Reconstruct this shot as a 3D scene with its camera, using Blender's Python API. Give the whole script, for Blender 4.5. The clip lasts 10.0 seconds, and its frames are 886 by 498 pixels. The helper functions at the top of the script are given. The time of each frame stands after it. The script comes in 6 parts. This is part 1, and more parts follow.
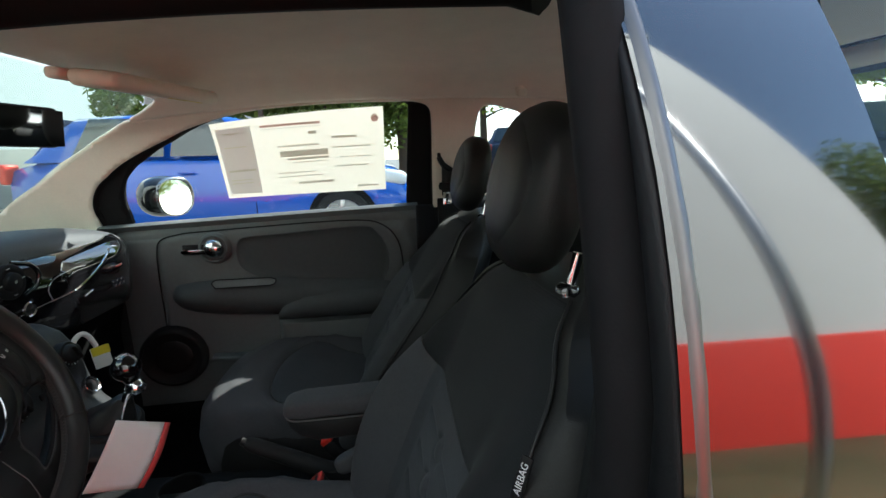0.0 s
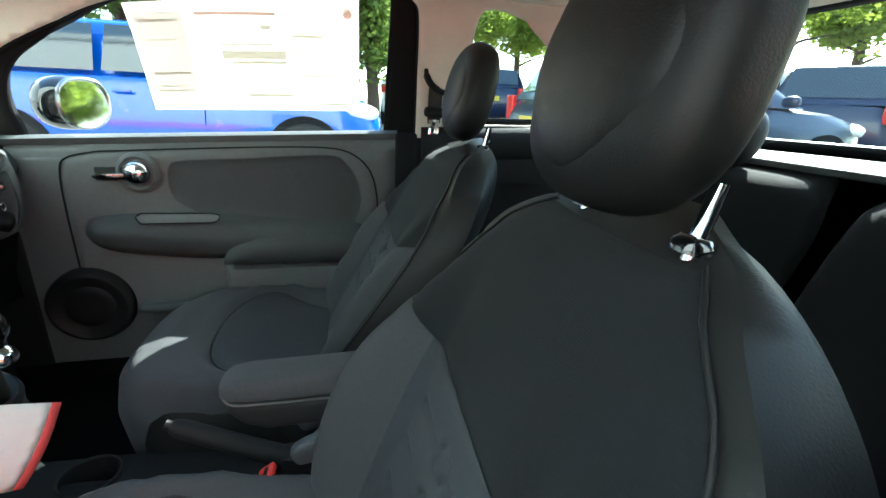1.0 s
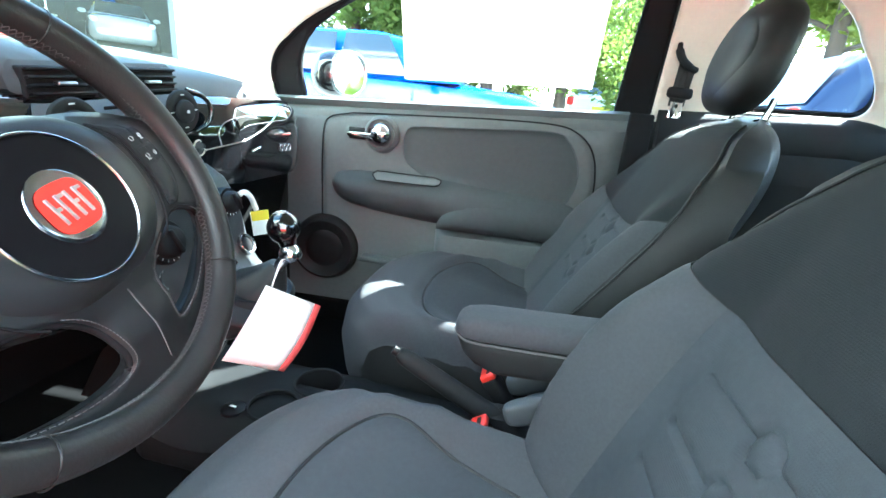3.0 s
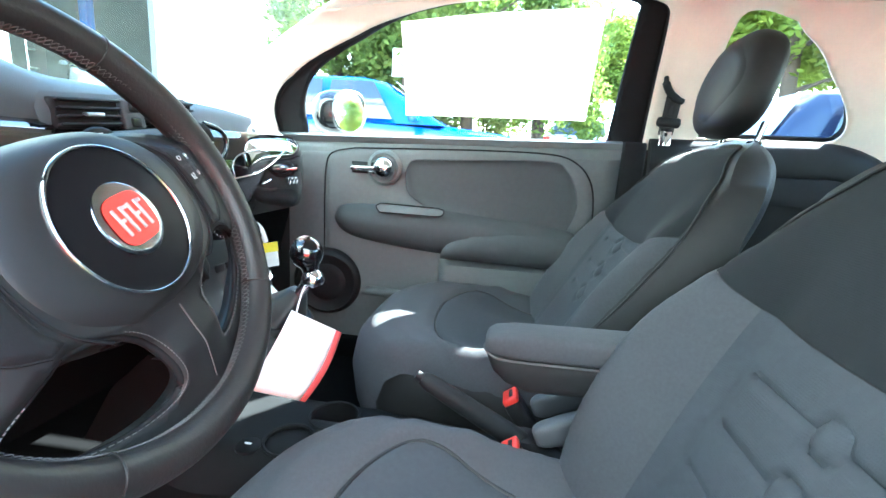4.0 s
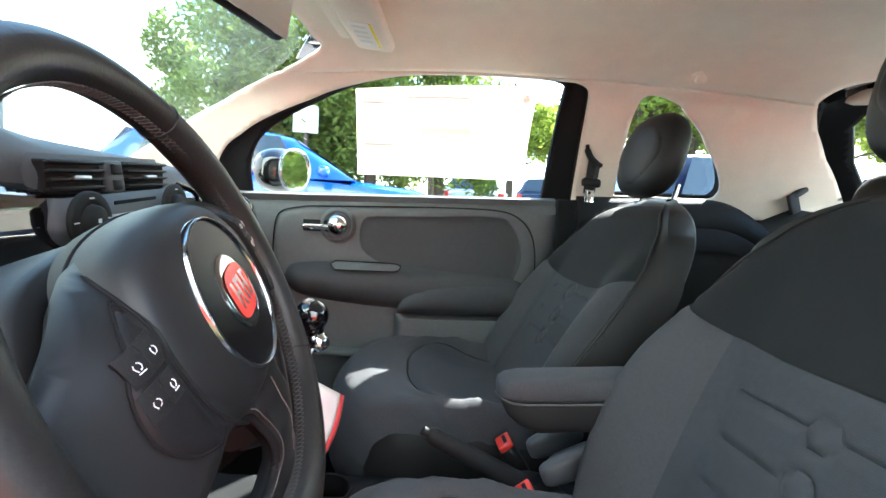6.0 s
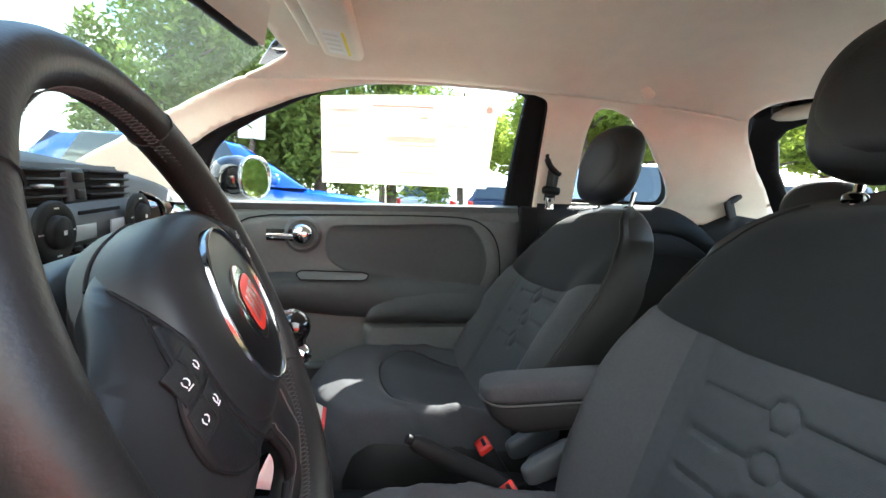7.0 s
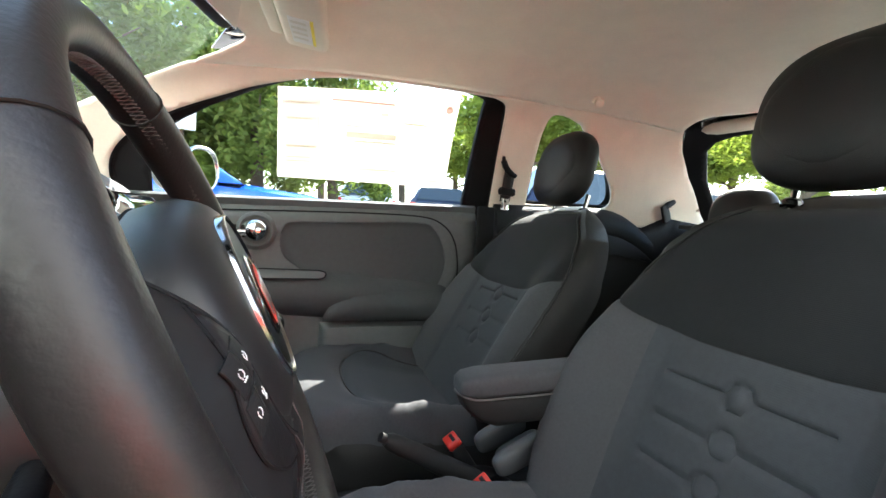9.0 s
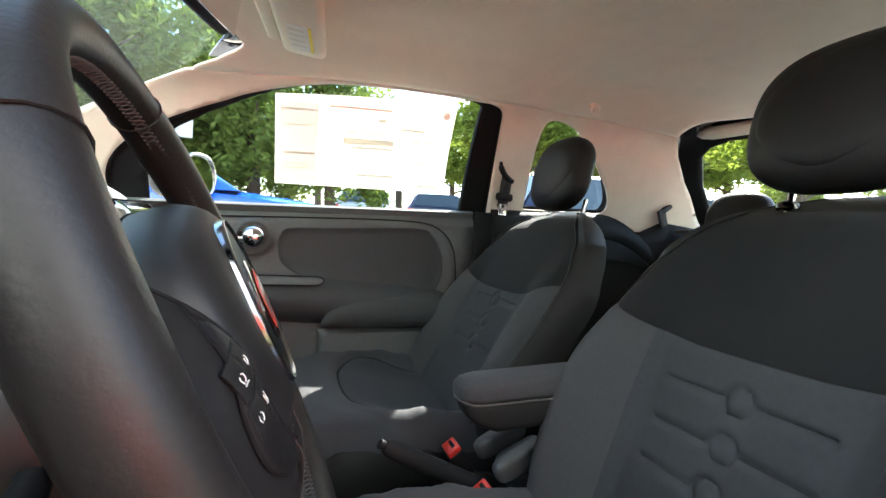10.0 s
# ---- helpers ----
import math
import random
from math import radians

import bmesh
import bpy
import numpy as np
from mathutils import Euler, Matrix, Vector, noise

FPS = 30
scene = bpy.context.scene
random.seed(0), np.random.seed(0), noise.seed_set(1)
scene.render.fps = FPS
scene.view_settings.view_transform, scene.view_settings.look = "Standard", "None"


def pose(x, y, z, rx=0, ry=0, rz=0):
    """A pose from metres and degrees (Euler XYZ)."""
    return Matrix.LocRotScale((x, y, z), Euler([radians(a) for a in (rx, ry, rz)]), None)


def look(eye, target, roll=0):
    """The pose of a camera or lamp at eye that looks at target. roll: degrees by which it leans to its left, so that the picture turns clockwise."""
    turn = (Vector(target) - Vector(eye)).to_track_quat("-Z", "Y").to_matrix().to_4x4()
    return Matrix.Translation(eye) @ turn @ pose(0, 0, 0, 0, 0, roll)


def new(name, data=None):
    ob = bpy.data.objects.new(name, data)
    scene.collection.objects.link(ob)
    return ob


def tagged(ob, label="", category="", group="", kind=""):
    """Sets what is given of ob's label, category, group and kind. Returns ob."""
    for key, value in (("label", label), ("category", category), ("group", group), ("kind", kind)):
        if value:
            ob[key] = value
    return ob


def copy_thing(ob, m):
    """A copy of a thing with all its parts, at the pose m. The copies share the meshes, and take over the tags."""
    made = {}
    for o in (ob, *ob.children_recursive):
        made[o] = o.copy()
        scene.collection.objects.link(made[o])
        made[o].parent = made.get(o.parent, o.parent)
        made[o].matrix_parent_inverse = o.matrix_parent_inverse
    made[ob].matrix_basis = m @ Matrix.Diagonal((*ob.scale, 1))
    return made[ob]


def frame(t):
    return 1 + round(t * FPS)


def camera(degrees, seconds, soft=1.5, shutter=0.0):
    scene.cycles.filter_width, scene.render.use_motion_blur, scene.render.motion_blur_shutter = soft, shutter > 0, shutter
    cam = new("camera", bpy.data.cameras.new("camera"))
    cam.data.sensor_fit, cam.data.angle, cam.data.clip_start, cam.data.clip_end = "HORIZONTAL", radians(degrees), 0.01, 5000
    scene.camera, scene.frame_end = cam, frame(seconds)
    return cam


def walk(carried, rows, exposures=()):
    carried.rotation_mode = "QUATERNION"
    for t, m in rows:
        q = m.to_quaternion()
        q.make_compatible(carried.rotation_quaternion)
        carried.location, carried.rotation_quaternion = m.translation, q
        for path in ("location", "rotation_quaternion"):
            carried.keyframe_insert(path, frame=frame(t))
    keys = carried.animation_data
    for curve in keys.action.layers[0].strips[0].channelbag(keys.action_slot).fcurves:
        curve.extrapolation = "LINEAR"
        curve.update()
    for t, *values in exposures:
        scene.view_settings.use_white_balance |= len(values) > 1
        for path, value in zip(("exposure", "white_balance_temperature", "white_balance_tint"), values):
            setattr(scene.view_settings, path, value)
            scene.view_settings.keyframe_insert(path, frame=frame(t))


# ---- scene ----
cam = camera(90.9, 10.0)
PATH = [
    (0, (-0.046, -0.859, 1.105), (0.162, 1.092, 0.713), -1.3),
    (0.5, (-0.071, -0.704, 1.066), (0.337, 1.176, 0.519), 1.6),
    (1, (-0.073, -0.640, 1.041), (0.289, 1.226, 0.418), 2.4),
    (1.5, (-0.105, -0.618, 1.019), (-0.043, 1.276, 0.381), 3.8),
    (2, (-0.148, -0.611, 0.999), (-0.314, 1.275, 0.352), 5.2),
    (2.5, (-0.187, -0.616, 0.968), (-0.52, 1.254, 0.344), 5.3),
    (3.8, (-0.248, -0.642, 0.899), (-0.55, 1.264, 0.375), 4.4),
    (4, (-0.266, -0.649, 0.9), (-0.541, 1.285, 0.475), 4.0),
    (4.5, (-0.307, -0.657, 0.898), (-0.462, 1.306, 0.55), 3.5),
    (5, (-0.346, -0.668, 0.9), (-0.396, 1.316, 0.647), 4.0),
    (5.3, (-0.37, -0.677, 0.902), (-0.334, 1.313, 0.705), 3.4),
    (5.5, (-0.39, -0.685, 0.902), (-0.318, 1.305, 0.716), 3.4),
    (7, (-0.478, -0.696, 0.9), (-0.091, 1.263, 0.782), 2.8),
    (7.5, (-0.504, -0.693, 0.897), (-0.023, 1.245, 0.789), 3.1),
    (8, (-0.519, -0.688, 0.895), (0.047, 1.227, 0.783), 3.3),
    (8.5, (-0.534, -0.685, 0.891), (0.075, 1.217, 0.787), 3.6),
    (9, (-0.535, -0.684, 0.89), (0.117, 1.205, 0.791), 3.7),
    (9.5, (-0.535, -0.684, 0.89), (0.126, 1.202, 0.803), 3.6),
    (10, (-0.537, -0.683, 0.888), (0.126, 1.203, 0.818), 3.4),
]
walk(cam, [(t, look(eye, target, roll)) for t, eye, target, roll in PATH],
     exposures=[(0, 1.55, 6100, 1), (0.5, 2.05, 6100, -4), (1, 2.85, 5800, -7), (2.5, 4.1, 5400, -6), (4, 4.4, 5400, -4), (4.5, 4.3, 5600, -2), (5.5, 3.7, 5900, 2), (7, 3.15, 6200, 5), (8.5, 3.2, 6400, 6), (9, 3.15, 6400, 6), (10, 2.9, 6400, 6)])

# ---- light ----
SUN_DIR = Vector((0.582, 0.516, 0.626)).normalized()
world = bpy.data.worlds.new("sky")
scene.world = world
world.use_nodes = True
_sky = world.node_tree.nodes.new("ShaderNodeTexSky")
_sky.sky_type, _sky.sun_disc = "NISHITA", False
_sky.sun_elevation = math.asin(SUN_DIR.z)
_sky.sun_rotation = math.atan2(SUN_DIR.x, SUN_DIR.y)
world.node_tree.links.new(_sky.outputs[0], world.node_tree.nodes["Background"].inputs[0])
world.node_tree.nodes["Background"].inputs[1].default_value = 0.14
_lamp = bpy.data.lights.new("sun", "SUN")
_lamp.energy, _lamp.angle, _lamp.color = 4.5, radians(0.6), (1.0, 0.95, 0.87)
sun = new("sun", _lamp)
sun.matrix_world = look(SUN_DIR * 30, (0, 0, 0))


# ---- materials ----
def material(name, colour, rough=0.6, metal=0.0, vary=0.12, scale=40.0, bump=0.0, bump_scale=400.0, coat=0.0, sheen=0.0, stain=0.08, spec=0.5, colour2=None):
    """A surface with grain at one scale, blotches at a larger one and fine relief."""
    m = bpy.data.materials.new(name)
    m.use_nodes = True
    nodes, links = m.node_tree.nodes, m.node_tree.links
    bsdf = nodes["Principled BSDF"]
    place = nodes.new("ShaderNodeTexCoord").outputs["Object"]

    def noise_at(s, detail=4.0):
        n = nodes.new("ShaderNodeTexNoise")
        n.inputs["Scale"].default_value, n.inputs["Detail"].default_value = s, detail
        links.new(place, n.inputs["Vector"])
        return n.outputs["Fac"]

    fine, wide = noise_at(scale), noise_at(scale / 9, 3.0)
    ramp = nodes.new("ShaderNodeMapRange")
    ramp.inputs["To Min"].default_value, ramp.inputs["To Max"].default_value = 1 - vary, 1 + vary
    links.new(fine, ramp.inputs["Value"])
    ramp2 = nodes.new("ShaderNodeMapRange")
    ramp2.inputs["To Min"].default_value, ramp2.inputs["To Max"].default_value = 1 - stain, 1 + stain
    links.new(wide, ramp2.inputs["Value"])
    both = nodes.new("ShaderNodeMath")
    both.operation = "MULTIPLY"
    links.new(ramp.outputs[0], both.inputs[0])
    links.new(ramp2.outputs[0], both.inputs[1])
    tint = nodes.new("ShaderNodeVectorMath")
    tint.operation = "SCALE"
    tint.inputs[0].default_value = colour
    links.new(both.outputs[0], tint.inputs["Scale"])
    out = tint.outputs[0]
    if colour2:
        mix = nodes.new("ShaderNodeMix")
        mix.data_type = "RGBA"
        step = nodes.new("ShaderNodeMapRange")
        step.inputs["From Min"].default_value, step.inputs["From Max"].default_value = 0.42, 0.6
        links.new(wide, step.inputs["Value"])
        links.new(step.outputs[0], mix.inputs["Factor"])
        links.new(out, mix.inputs[6])
        mix.inputs[7].default_value = (*colour2, 1)
        out = mix.outputs[2]
    links.new(out, bsdf.inputs["Base Color"])
    gloss = nodes.new("ShaderNodeMapRange")
    gloss.inputs["To Min"].default_value, gloss.inputs["To Max"].default_value = max(rough - 0.06, 0.0), min(rough + 0.06, 1.0)
    links.new(wide, gloss.inputs["Value"])
    links.new(gloss.outputs[0], bsdf.inputs["Roughness"])
    bsdf.inputs["Metallic"].default_value = metal
    bsdf.inputs["Coat Weight"].default_value = coat
    bsdf.inputs["Coat Roughness"].default_value = 0.03
    bsdf.inputs["Sheen Weight"].default_value = sheen
    bsdf.inputs["Specular IOR Level"].default_value = spec
    if bump:
        b = nodes.new("ShaderNodeBump")
        b.inputs["Strength"].default_value, b.inputs["Distance"].default_value = bump, 0.001
        links.new(noise_at(bump_scale, 2.0), b.inputs["Height"])
        links.new(b.outputs[0], bsdf.inputs["Normal"])
    return m


def weave(name, colour, pitch=0.003, rough=0.85, angle=0.0):
    """Ribbed cloth: fine bands of relief and tone."""
    m = material(name, colour, rough, vary=0.15, scale=120, bump=0.25, bump_scale=900, sheen=0.04, stain=0.1, spec=0.2)
    nodes, links = m.node_tree.nodes, m.node_tree.links
    wave = nodes.new("ShaderNodeTexWave")
    wave.bands_direction = "Z"
    wave.inputs["Scale"].default_value, wave.inputs["Distortion"].default_value = 0.31 / pitch, 0.4
    links.new(nodes["Texture Coordinate"].outputs["Object"], wave.inputs["Vector"])
    b = nodes.new("ShaderNodeBump")
    b.inputs["Strength"].default_value, b.inputs["Distance"].default_value = 0.14, 0.0006
    links.new(wave.outputs["Fac"], b.inputs["Height"])
    links.new(nodes["Bump"].outputs[0], b.inputs["Normal"])
    links.new(b.outputs[0], nodes["Principled BSDF"].inputs["Normal"])
    return m


def glass(name, colour=(1, 1, 1), clear=0.9, rough=0.0):
    """A thin pane: mostly see-through, with a faint gloss."""
    m = bpy.data.materials.new(name)
    m.use_nodes = True
    nodes, links = m.node_tree.nodes, m.node_tree.links
    nodes.remove(nodes["Principled BSDF"])
    see, shine, mix = nodes.new("ShaderNodeBsdfTransparent"), nodes.new("ShaderNodeBsdfGlossy"), nodes.new("ShaderNodeMixShader")
    see.inputs[0].default_value = (*[c * clear for c in colour], 1)
    shine.inputs["Roughness"].default_value = rough
    facing = nodes.new("ShaderNodeLayerWeight")
    facing.inputs[0].default_value = 0.5
    steep, amount = nodes.new("ShaderNodeMath"), nodes.new("ShaderNodeMath")
    steep.operation, steep.inputs[1].default_value = "POWER", 4.0
    amount.operation, amount.inputs[1].default_value, amount.inputs[2].default_value = "MULTIPLY_ADD", 0.35, 0.02
    links.new(facing.outputs["Facing"], steep.inputs[0])
    links.new(steep.outputs[0], amount.inputs[0])
    links.new(amount.outputs[0], mix.inputs[0])
    links.new(see.outputs[0], mix.inputs[1])
    links.new(shine.outputs[0], mix.inputs[2])
    links.new(mix.outputs[0], nodes["Material Output"].inputs[0])
    return m


CREAM = material("cream_trim", (0.78, 0.71, 0.60), 0.8, vary=0.05, scale=60, bump=0.2, bump_scale=700)
HEADLINER = material("headliner_cloth", (0.76, 0.69, 0.59), 0.95, vary=0.05, scale=150, bump=0.4, bump_scale=900, sheen=0.2)
TRIM = material("dark_plastic", (0.098, 0.106, 0.108), 0.55, spec=0.35, vary=0.12, scale=80, bump=0.35, bump_scale=900)
TRIM_SOFT = material("soft_plastic", (0.041, 0.046, 0.0485), 0.6, spec=0.35, vary=0.12, scale=80, bump=0.4, bump_scale=700)
DASH = material("dash_plastic", (0.052, 0.056, 0.061), 0.55, vary=0.1, scale=70, bump=0.4, bump_scale=800)
POD = material("pod_plastic", (0.019, 0.0205, 0.0225), 0.5, vary=0.12, scale=80, bump=0.3, bump_scale=800, spec=0.35)
CONSOLE = material("console_plastic", (0.0125, 0.013, 0.0135), 0.62, vary=0.14, scale=80, bump=0.35, bump_scale=800, spec=0.2)
BLACK = material("black_plastic", (0.010, 0.010, 0.011), 0.5, vary=0.15, scale=60, bump=0.2, spec=0.2)
RUBBER = material("black_rubber", (0.009, 0.009, 0.010), 0.8, vary=0.15, scale=50, bump=0.2, spec=0.15)
# grey metal standing for the sky's reflection on the black paint's edge
EDGE_GLEAM = material("panel_edge_gleam", (0.17, 0.165, 0.165), 0.38, metal=1.0, vary=0.05, scale=30)
RING_METAL = material("ring_metal", (0.42, 0.43, 0.45), 0.16, metal=1.0, vary=0.04, scale=30)
HUB_BLACK = material("hub_black", (0.006, 0.006, 0.007), 0.3, vary=0.1, scale=20, spec=0.06)
GLOSS_BLACK = material("gloss_black", (0.006, 0.006, 0.007), 0.06, vary=0.1, scale=20, coat=1.0)
BODY_PAINT = material("black_paint", (0.008, 0.008, 0.009), 0.07, vary=0.1, scale=20, coat=1.0, spec=1.0)
BODY_PAINT.node_tree.nodes["Principled BSDF"].inputs["Coat IOR"].default_value = 1.75
WHEEL_PLASTIC = material("wheel_plastic", (0.0125, 0.0128, 0.0135), 0.45, vary=0.08, scale=90, bump=0.08, bump_scale=1500, spec=0.35)
LEATHER = material("leather", (0.0150, 0.0143, 0.0140), 0.42, vary=0.10, scale=120, bump=0.26, bump_scale=300, spec=0.36)
VINYL = material("dark_vinyl", (0.014, 0.0138, 0.0135), 0.5, spec=0.3, vary=0.12, scale=70, bump=0.35, bump_scale=500)
CLOTH = weave("grey_cloth", (0.0405, 0.0440, 0.0500), 0.0026)
CLOTH_DARK = weave("black_cloth", (0.0115, 0.0127, 0.0142), 0.0022)
HEADREST = material("headrest_vinyl", (0.0095, 0.0093, 0.0092), 0.5, spec=0.3, vary=0.12, scale=70, bump=0.3, bump_scale=600)
CLOTH_SIDE = material("plain_cloth", (0.0525, 0.0540, 0.0590), 0.85, vary=0.16, scale=220, bump=0.4, bump_scale=1200, sheen=0.05, spec=0.2)
# near black: the shade low in the cabin is put into this colour
CARPET_SHADED = material("carpet", (0.004, 0.004, 0.0042), 1.0, vary=0.3, scale=250, bump=0.8, bump_scale=700, spec=0.1)
CHROME = material("chrome", (0.75, 0.76, 0.78), 0.08, metal=1.0, vary=0.03, scale=20, stain=0.03)
SATIN = material("satin_metal", (0.55, 0.56, 0.58), 0.3, metal=1.0, vary=0.04, scale=30)
RED = material("red_plastic", (0.65, 0.03, 0.02), 0.35, vary=0.06, scale=40)
WHITE_PAPER = material("white_paper", (0.82, 0.82, 0.80), 0.8, vary=0.03, scale=60)


def paper(name, colour, share=0.45, vary=0.03, scale=60):
    """Paper that lets part of the light behind it through."""
    m = material(name, colour, 0.8, vary=vary, scale=scale, stain=vary)
    nodes, links = m.node_tree.nodes, m.node_tree.links
    thin, mix = nodes.new("ShaderNodeBsdfTranslucent"), nodes.new("ShaderNodeMixShader")
    thin.inputs[0].default_value = (*colour, 1)
    mix.inputs[0].default_value = share
    links.new(nodes["Principled BSDF"].outputs[0], mix.inputs[1])
    links.new(thin.outputs[0], mix.inputs[2])
    links.new(mix.outputs[0], nodes["Material Output"].inputs[0])
    return m


STICKER_PAPER = paper("label_paper", (0.86, 0.83, 0.72), 0.3)
INK_GREY = paper("grey_print", (0.71, 0.69, 0.63), 0.3)
INK_PALE = paper("pale_print", (0.76, 0.74, 0.67), 0.3)
FIELD = paper("lilac_field", (0.82, 0.80, 0.82), 0.3)
INK_RED = material("red_print", (0.58, 0.07, 0.07), 0.7)
INK_PALE_RED = paper("pale_red_print", (0.70, 0.50, 0.46), 0.3)
YELLOW = material("yellow_card", (0.75, 0.62, 0.03), 0.6)
ICON = material("white_mark", (0.7, 0.72, 0.72), 0.6)
THREAD = material("grey_thread", (0.085, 0.083, 0.082), 0.9)
WEBBING = material("belt_webbing", (0.03, 0.03, 0.031), 0.8, vary=0.2, scale=200, bump=0.4)
PANE = glass("window_glass", (0.97, 1.0, 0.98), 0.97)


def filmed(m, colour, share):
    """A thin translucent film of the given colour, mixed over a pane."""
    nodes, links = m.node_tree.nodes, m.node_tree.links
    film, mix = nodes.new("ShaderNodeBsdfTranslucent"), nodes.new("ShaderNodeMixShader")
    film.inputs[0].default_value = (*colour, 1)
    mix.inputs[0].default_value = share
    last = nodes["Material Output"].inputs[0]
    links.new(last.links[0].from_socket, mix.inputs[1])
    links.new(film.outputs[0], mix.inputs[2])
    links.new(mix.outputs[0], last)
    return m


SCREEN = filmed(glass("windscreen_glass", (0.93, 1.0, 0.95), 0.95), (0.60, 0.66, 0.52), 0.014)
MIRROR = material("mirror_glass", (0.9, 0.92, 0.92), 0.01, metal=1.0, vary=0.0, stain=0.0)


# ---- building blocks ----
def part(name, bm, mat, parent=None, label="", smooth=True, thick=0.0, bevel=0.0, offset=-1.0, kind=""):
    """Links a bmesh as one mesh object, under a thing or a part."""
    bmesh.ops.remove_doubles(bm, verts=bm.verts, dist=1e-5)
    bmesh.ops.recalc_face_normals(bm, faces=bm.faces)
    me = bpy.data.meshes.new(name)
    bm.to_mesh(me)
    bm.free()
    me.materials.append(mat)
    ob = new(name, me)
    for p in me.polygons:
        p.use_smooth = smooth
    if thick:
        s = ob.modifiers.new("thickness", "SOLIDIFY")
        s.thickness, s.offset = thick, offset
    if bevel:
        b = ob.modifiers.new("edge", "BEVEL")
        b.width, b.segments, b.limit_method, b.angle_limit = bevel, 2, "ANGLE", radians(40)
    if smooth and (bevel or not thick):
        me.set_sharp_from_angle(angle=radians(50))
    elif smooth:
        me.set_sharp_from_angle(angle=radians(60))
    if parent:
        ob.parent = parent
        ob.matrix_parent_inverse = parent.matrix_basis.inverted()
    if label:
        tagged(ob, label)
    if kind:
        tagged(ob, kind=kind)
    return ob


def thing(name, label, category, group="", at=(0, 0, 0)):
    ob = new(name)
    ob.location = at
    ob.empty_display_size = 0.05
    return tagged(ob, label, category, group)


def spline(points, steps=8, closed=False):
    """A smooth curve through the points."""
    p = [Vector(q) for q in points]
    n, out = len(p), []
    for i in range(n if closed else n - 1):
        if closed:
            a, b, c, d = p[i - 1], p[i], p[(i + 1) % n], p[(i + 2) % n]
        else:
            b, c = p[i], p[i + 1]
            a = p[i - 1] if i else b * 2 - c
            d = p[i + 2] if i + 2 < n else c * 2 - b
        for k in range(steps):
            t = k / steps
            out.append(0.5 * (2 * b + (c - a) * t + (2 * a - 5 * b + 4 * c - d) * t * t + (3 * b - a - 3 * c + d) * t ** 3))
    if not closed:
        out.append(p[-1])
    return out


def inside(x, y, ring):
    hit, j = False, len(ring) - 1
    for i in range(len(ring)):
        (xi, yi), (xj, yj) = ring[i][:2], ring[j][:2]
        if (yi > y) != (yj > y) and x < (xj - xi) * (y - yi) / (yj - yi) + xi:
            hit = not hit
        j = i
    return hit


def edge_gap(x, y, ring):
    best, n = 1e9, len(ring)
    for i in range(n):
        ax, ay = ring[i][:2]
        bx, by = ring[(i + 1) % n][:2]
        dx, dy = bx - ax, by - ay
        t = max(0.0, min(1.0, ((x - ax) * dx + (y - ay) * dy) / (dx * dx + dy * dy + 1e-12)))
        best = min(best, (x - ax - t * dx) ** 2 + (y - ay - t * dy) ** 2)
    return best ** 0.5


def sheet(outline, holes, at, step, puff=0.0, soft=0.01, flip=False):
    """A bmesh of the region inside the outline and outside the holes of a plane, laid on the surface at(u, v).
    puff: how far its rim sinks, as upholstery does at a seam."""
    from mathutils.geometry import delaunay_2d_cdt
    verts, edges = [], []
    for ring in (outline, *holes):
        dense = []
        for i, a in enumerate(ring):
            b = ring[(i + 1) % len(ring)]
            k = max(1, int(((a[0] - b[0]) ** 2 + (a[1] - b[1]) ** 2) ** 0.5 / step))
            dense += [(a[0] + (b[0] - a[0]) * j / k, a[1] + (b[1] - a[1]) * j / k) for j in range(k)]
        base = len(verts)
        verts += dense
        edges += [(base + i, base + (i + 1) % len(dense)) for i in range(len(dense))]
    us, vs = [q[0] for q in outline], [q[1] for q in outline]
    nu, nv = int((max(us) - min(us)) / step) + 2, int((max(vs) - min(vs)) / step) + 2
    for i in range(nu):
        for j in range(nv):
            u, v = min(us) + (i + 0.5 * (j % 2)) * step, min(vs) + j * step
            if inside(u, v, outline) and edge_gap(u, v, outline) > step * 0.45 and not any(inside(u, v, h) or edge_gap(u, v, h) < step * 0.45 for h in holes):
                verts.append((u, v))
    flat, _, faces = delaunay_2d_cdt([Vector(q) for q in verts], edges, [], 0, 1e-6)[:3]
    bm = bmesh.new()
    e = step * 0.3
    for q in flat:
        p = Vector(at(q.x, q.y))
        if puff:
            nrm = (Vector(at(q.x + e, q.y)) - p).cross(Vector(at(q.x, q.y + e)) - p).normalized()
            d = edge_gap(q.x, q.y, outline)
            p -= nrm * puff * math.exp(-((d / soft) ** 1.5)) * (-1 if flip else 1)
        bm.verts.new(p)
    bm.verts.ensure_lookup_table()
    for f in faces:
        cx, cy = sum(flat[i].x for i in f) / len(f), sum(flat[i].y for i in f) / len(f)
        if inside(cx, cy, outline) and not any(inside(cx, cy, h) for h in holes):
            try:
                bm.faces.new([bm.verts[i] for i in f])
            except ValueError:
                pass
    bmesh.ops.delete(bm, geom=[v for v in bm.verts if not v.link_faces], context="VERTS")
    return bm


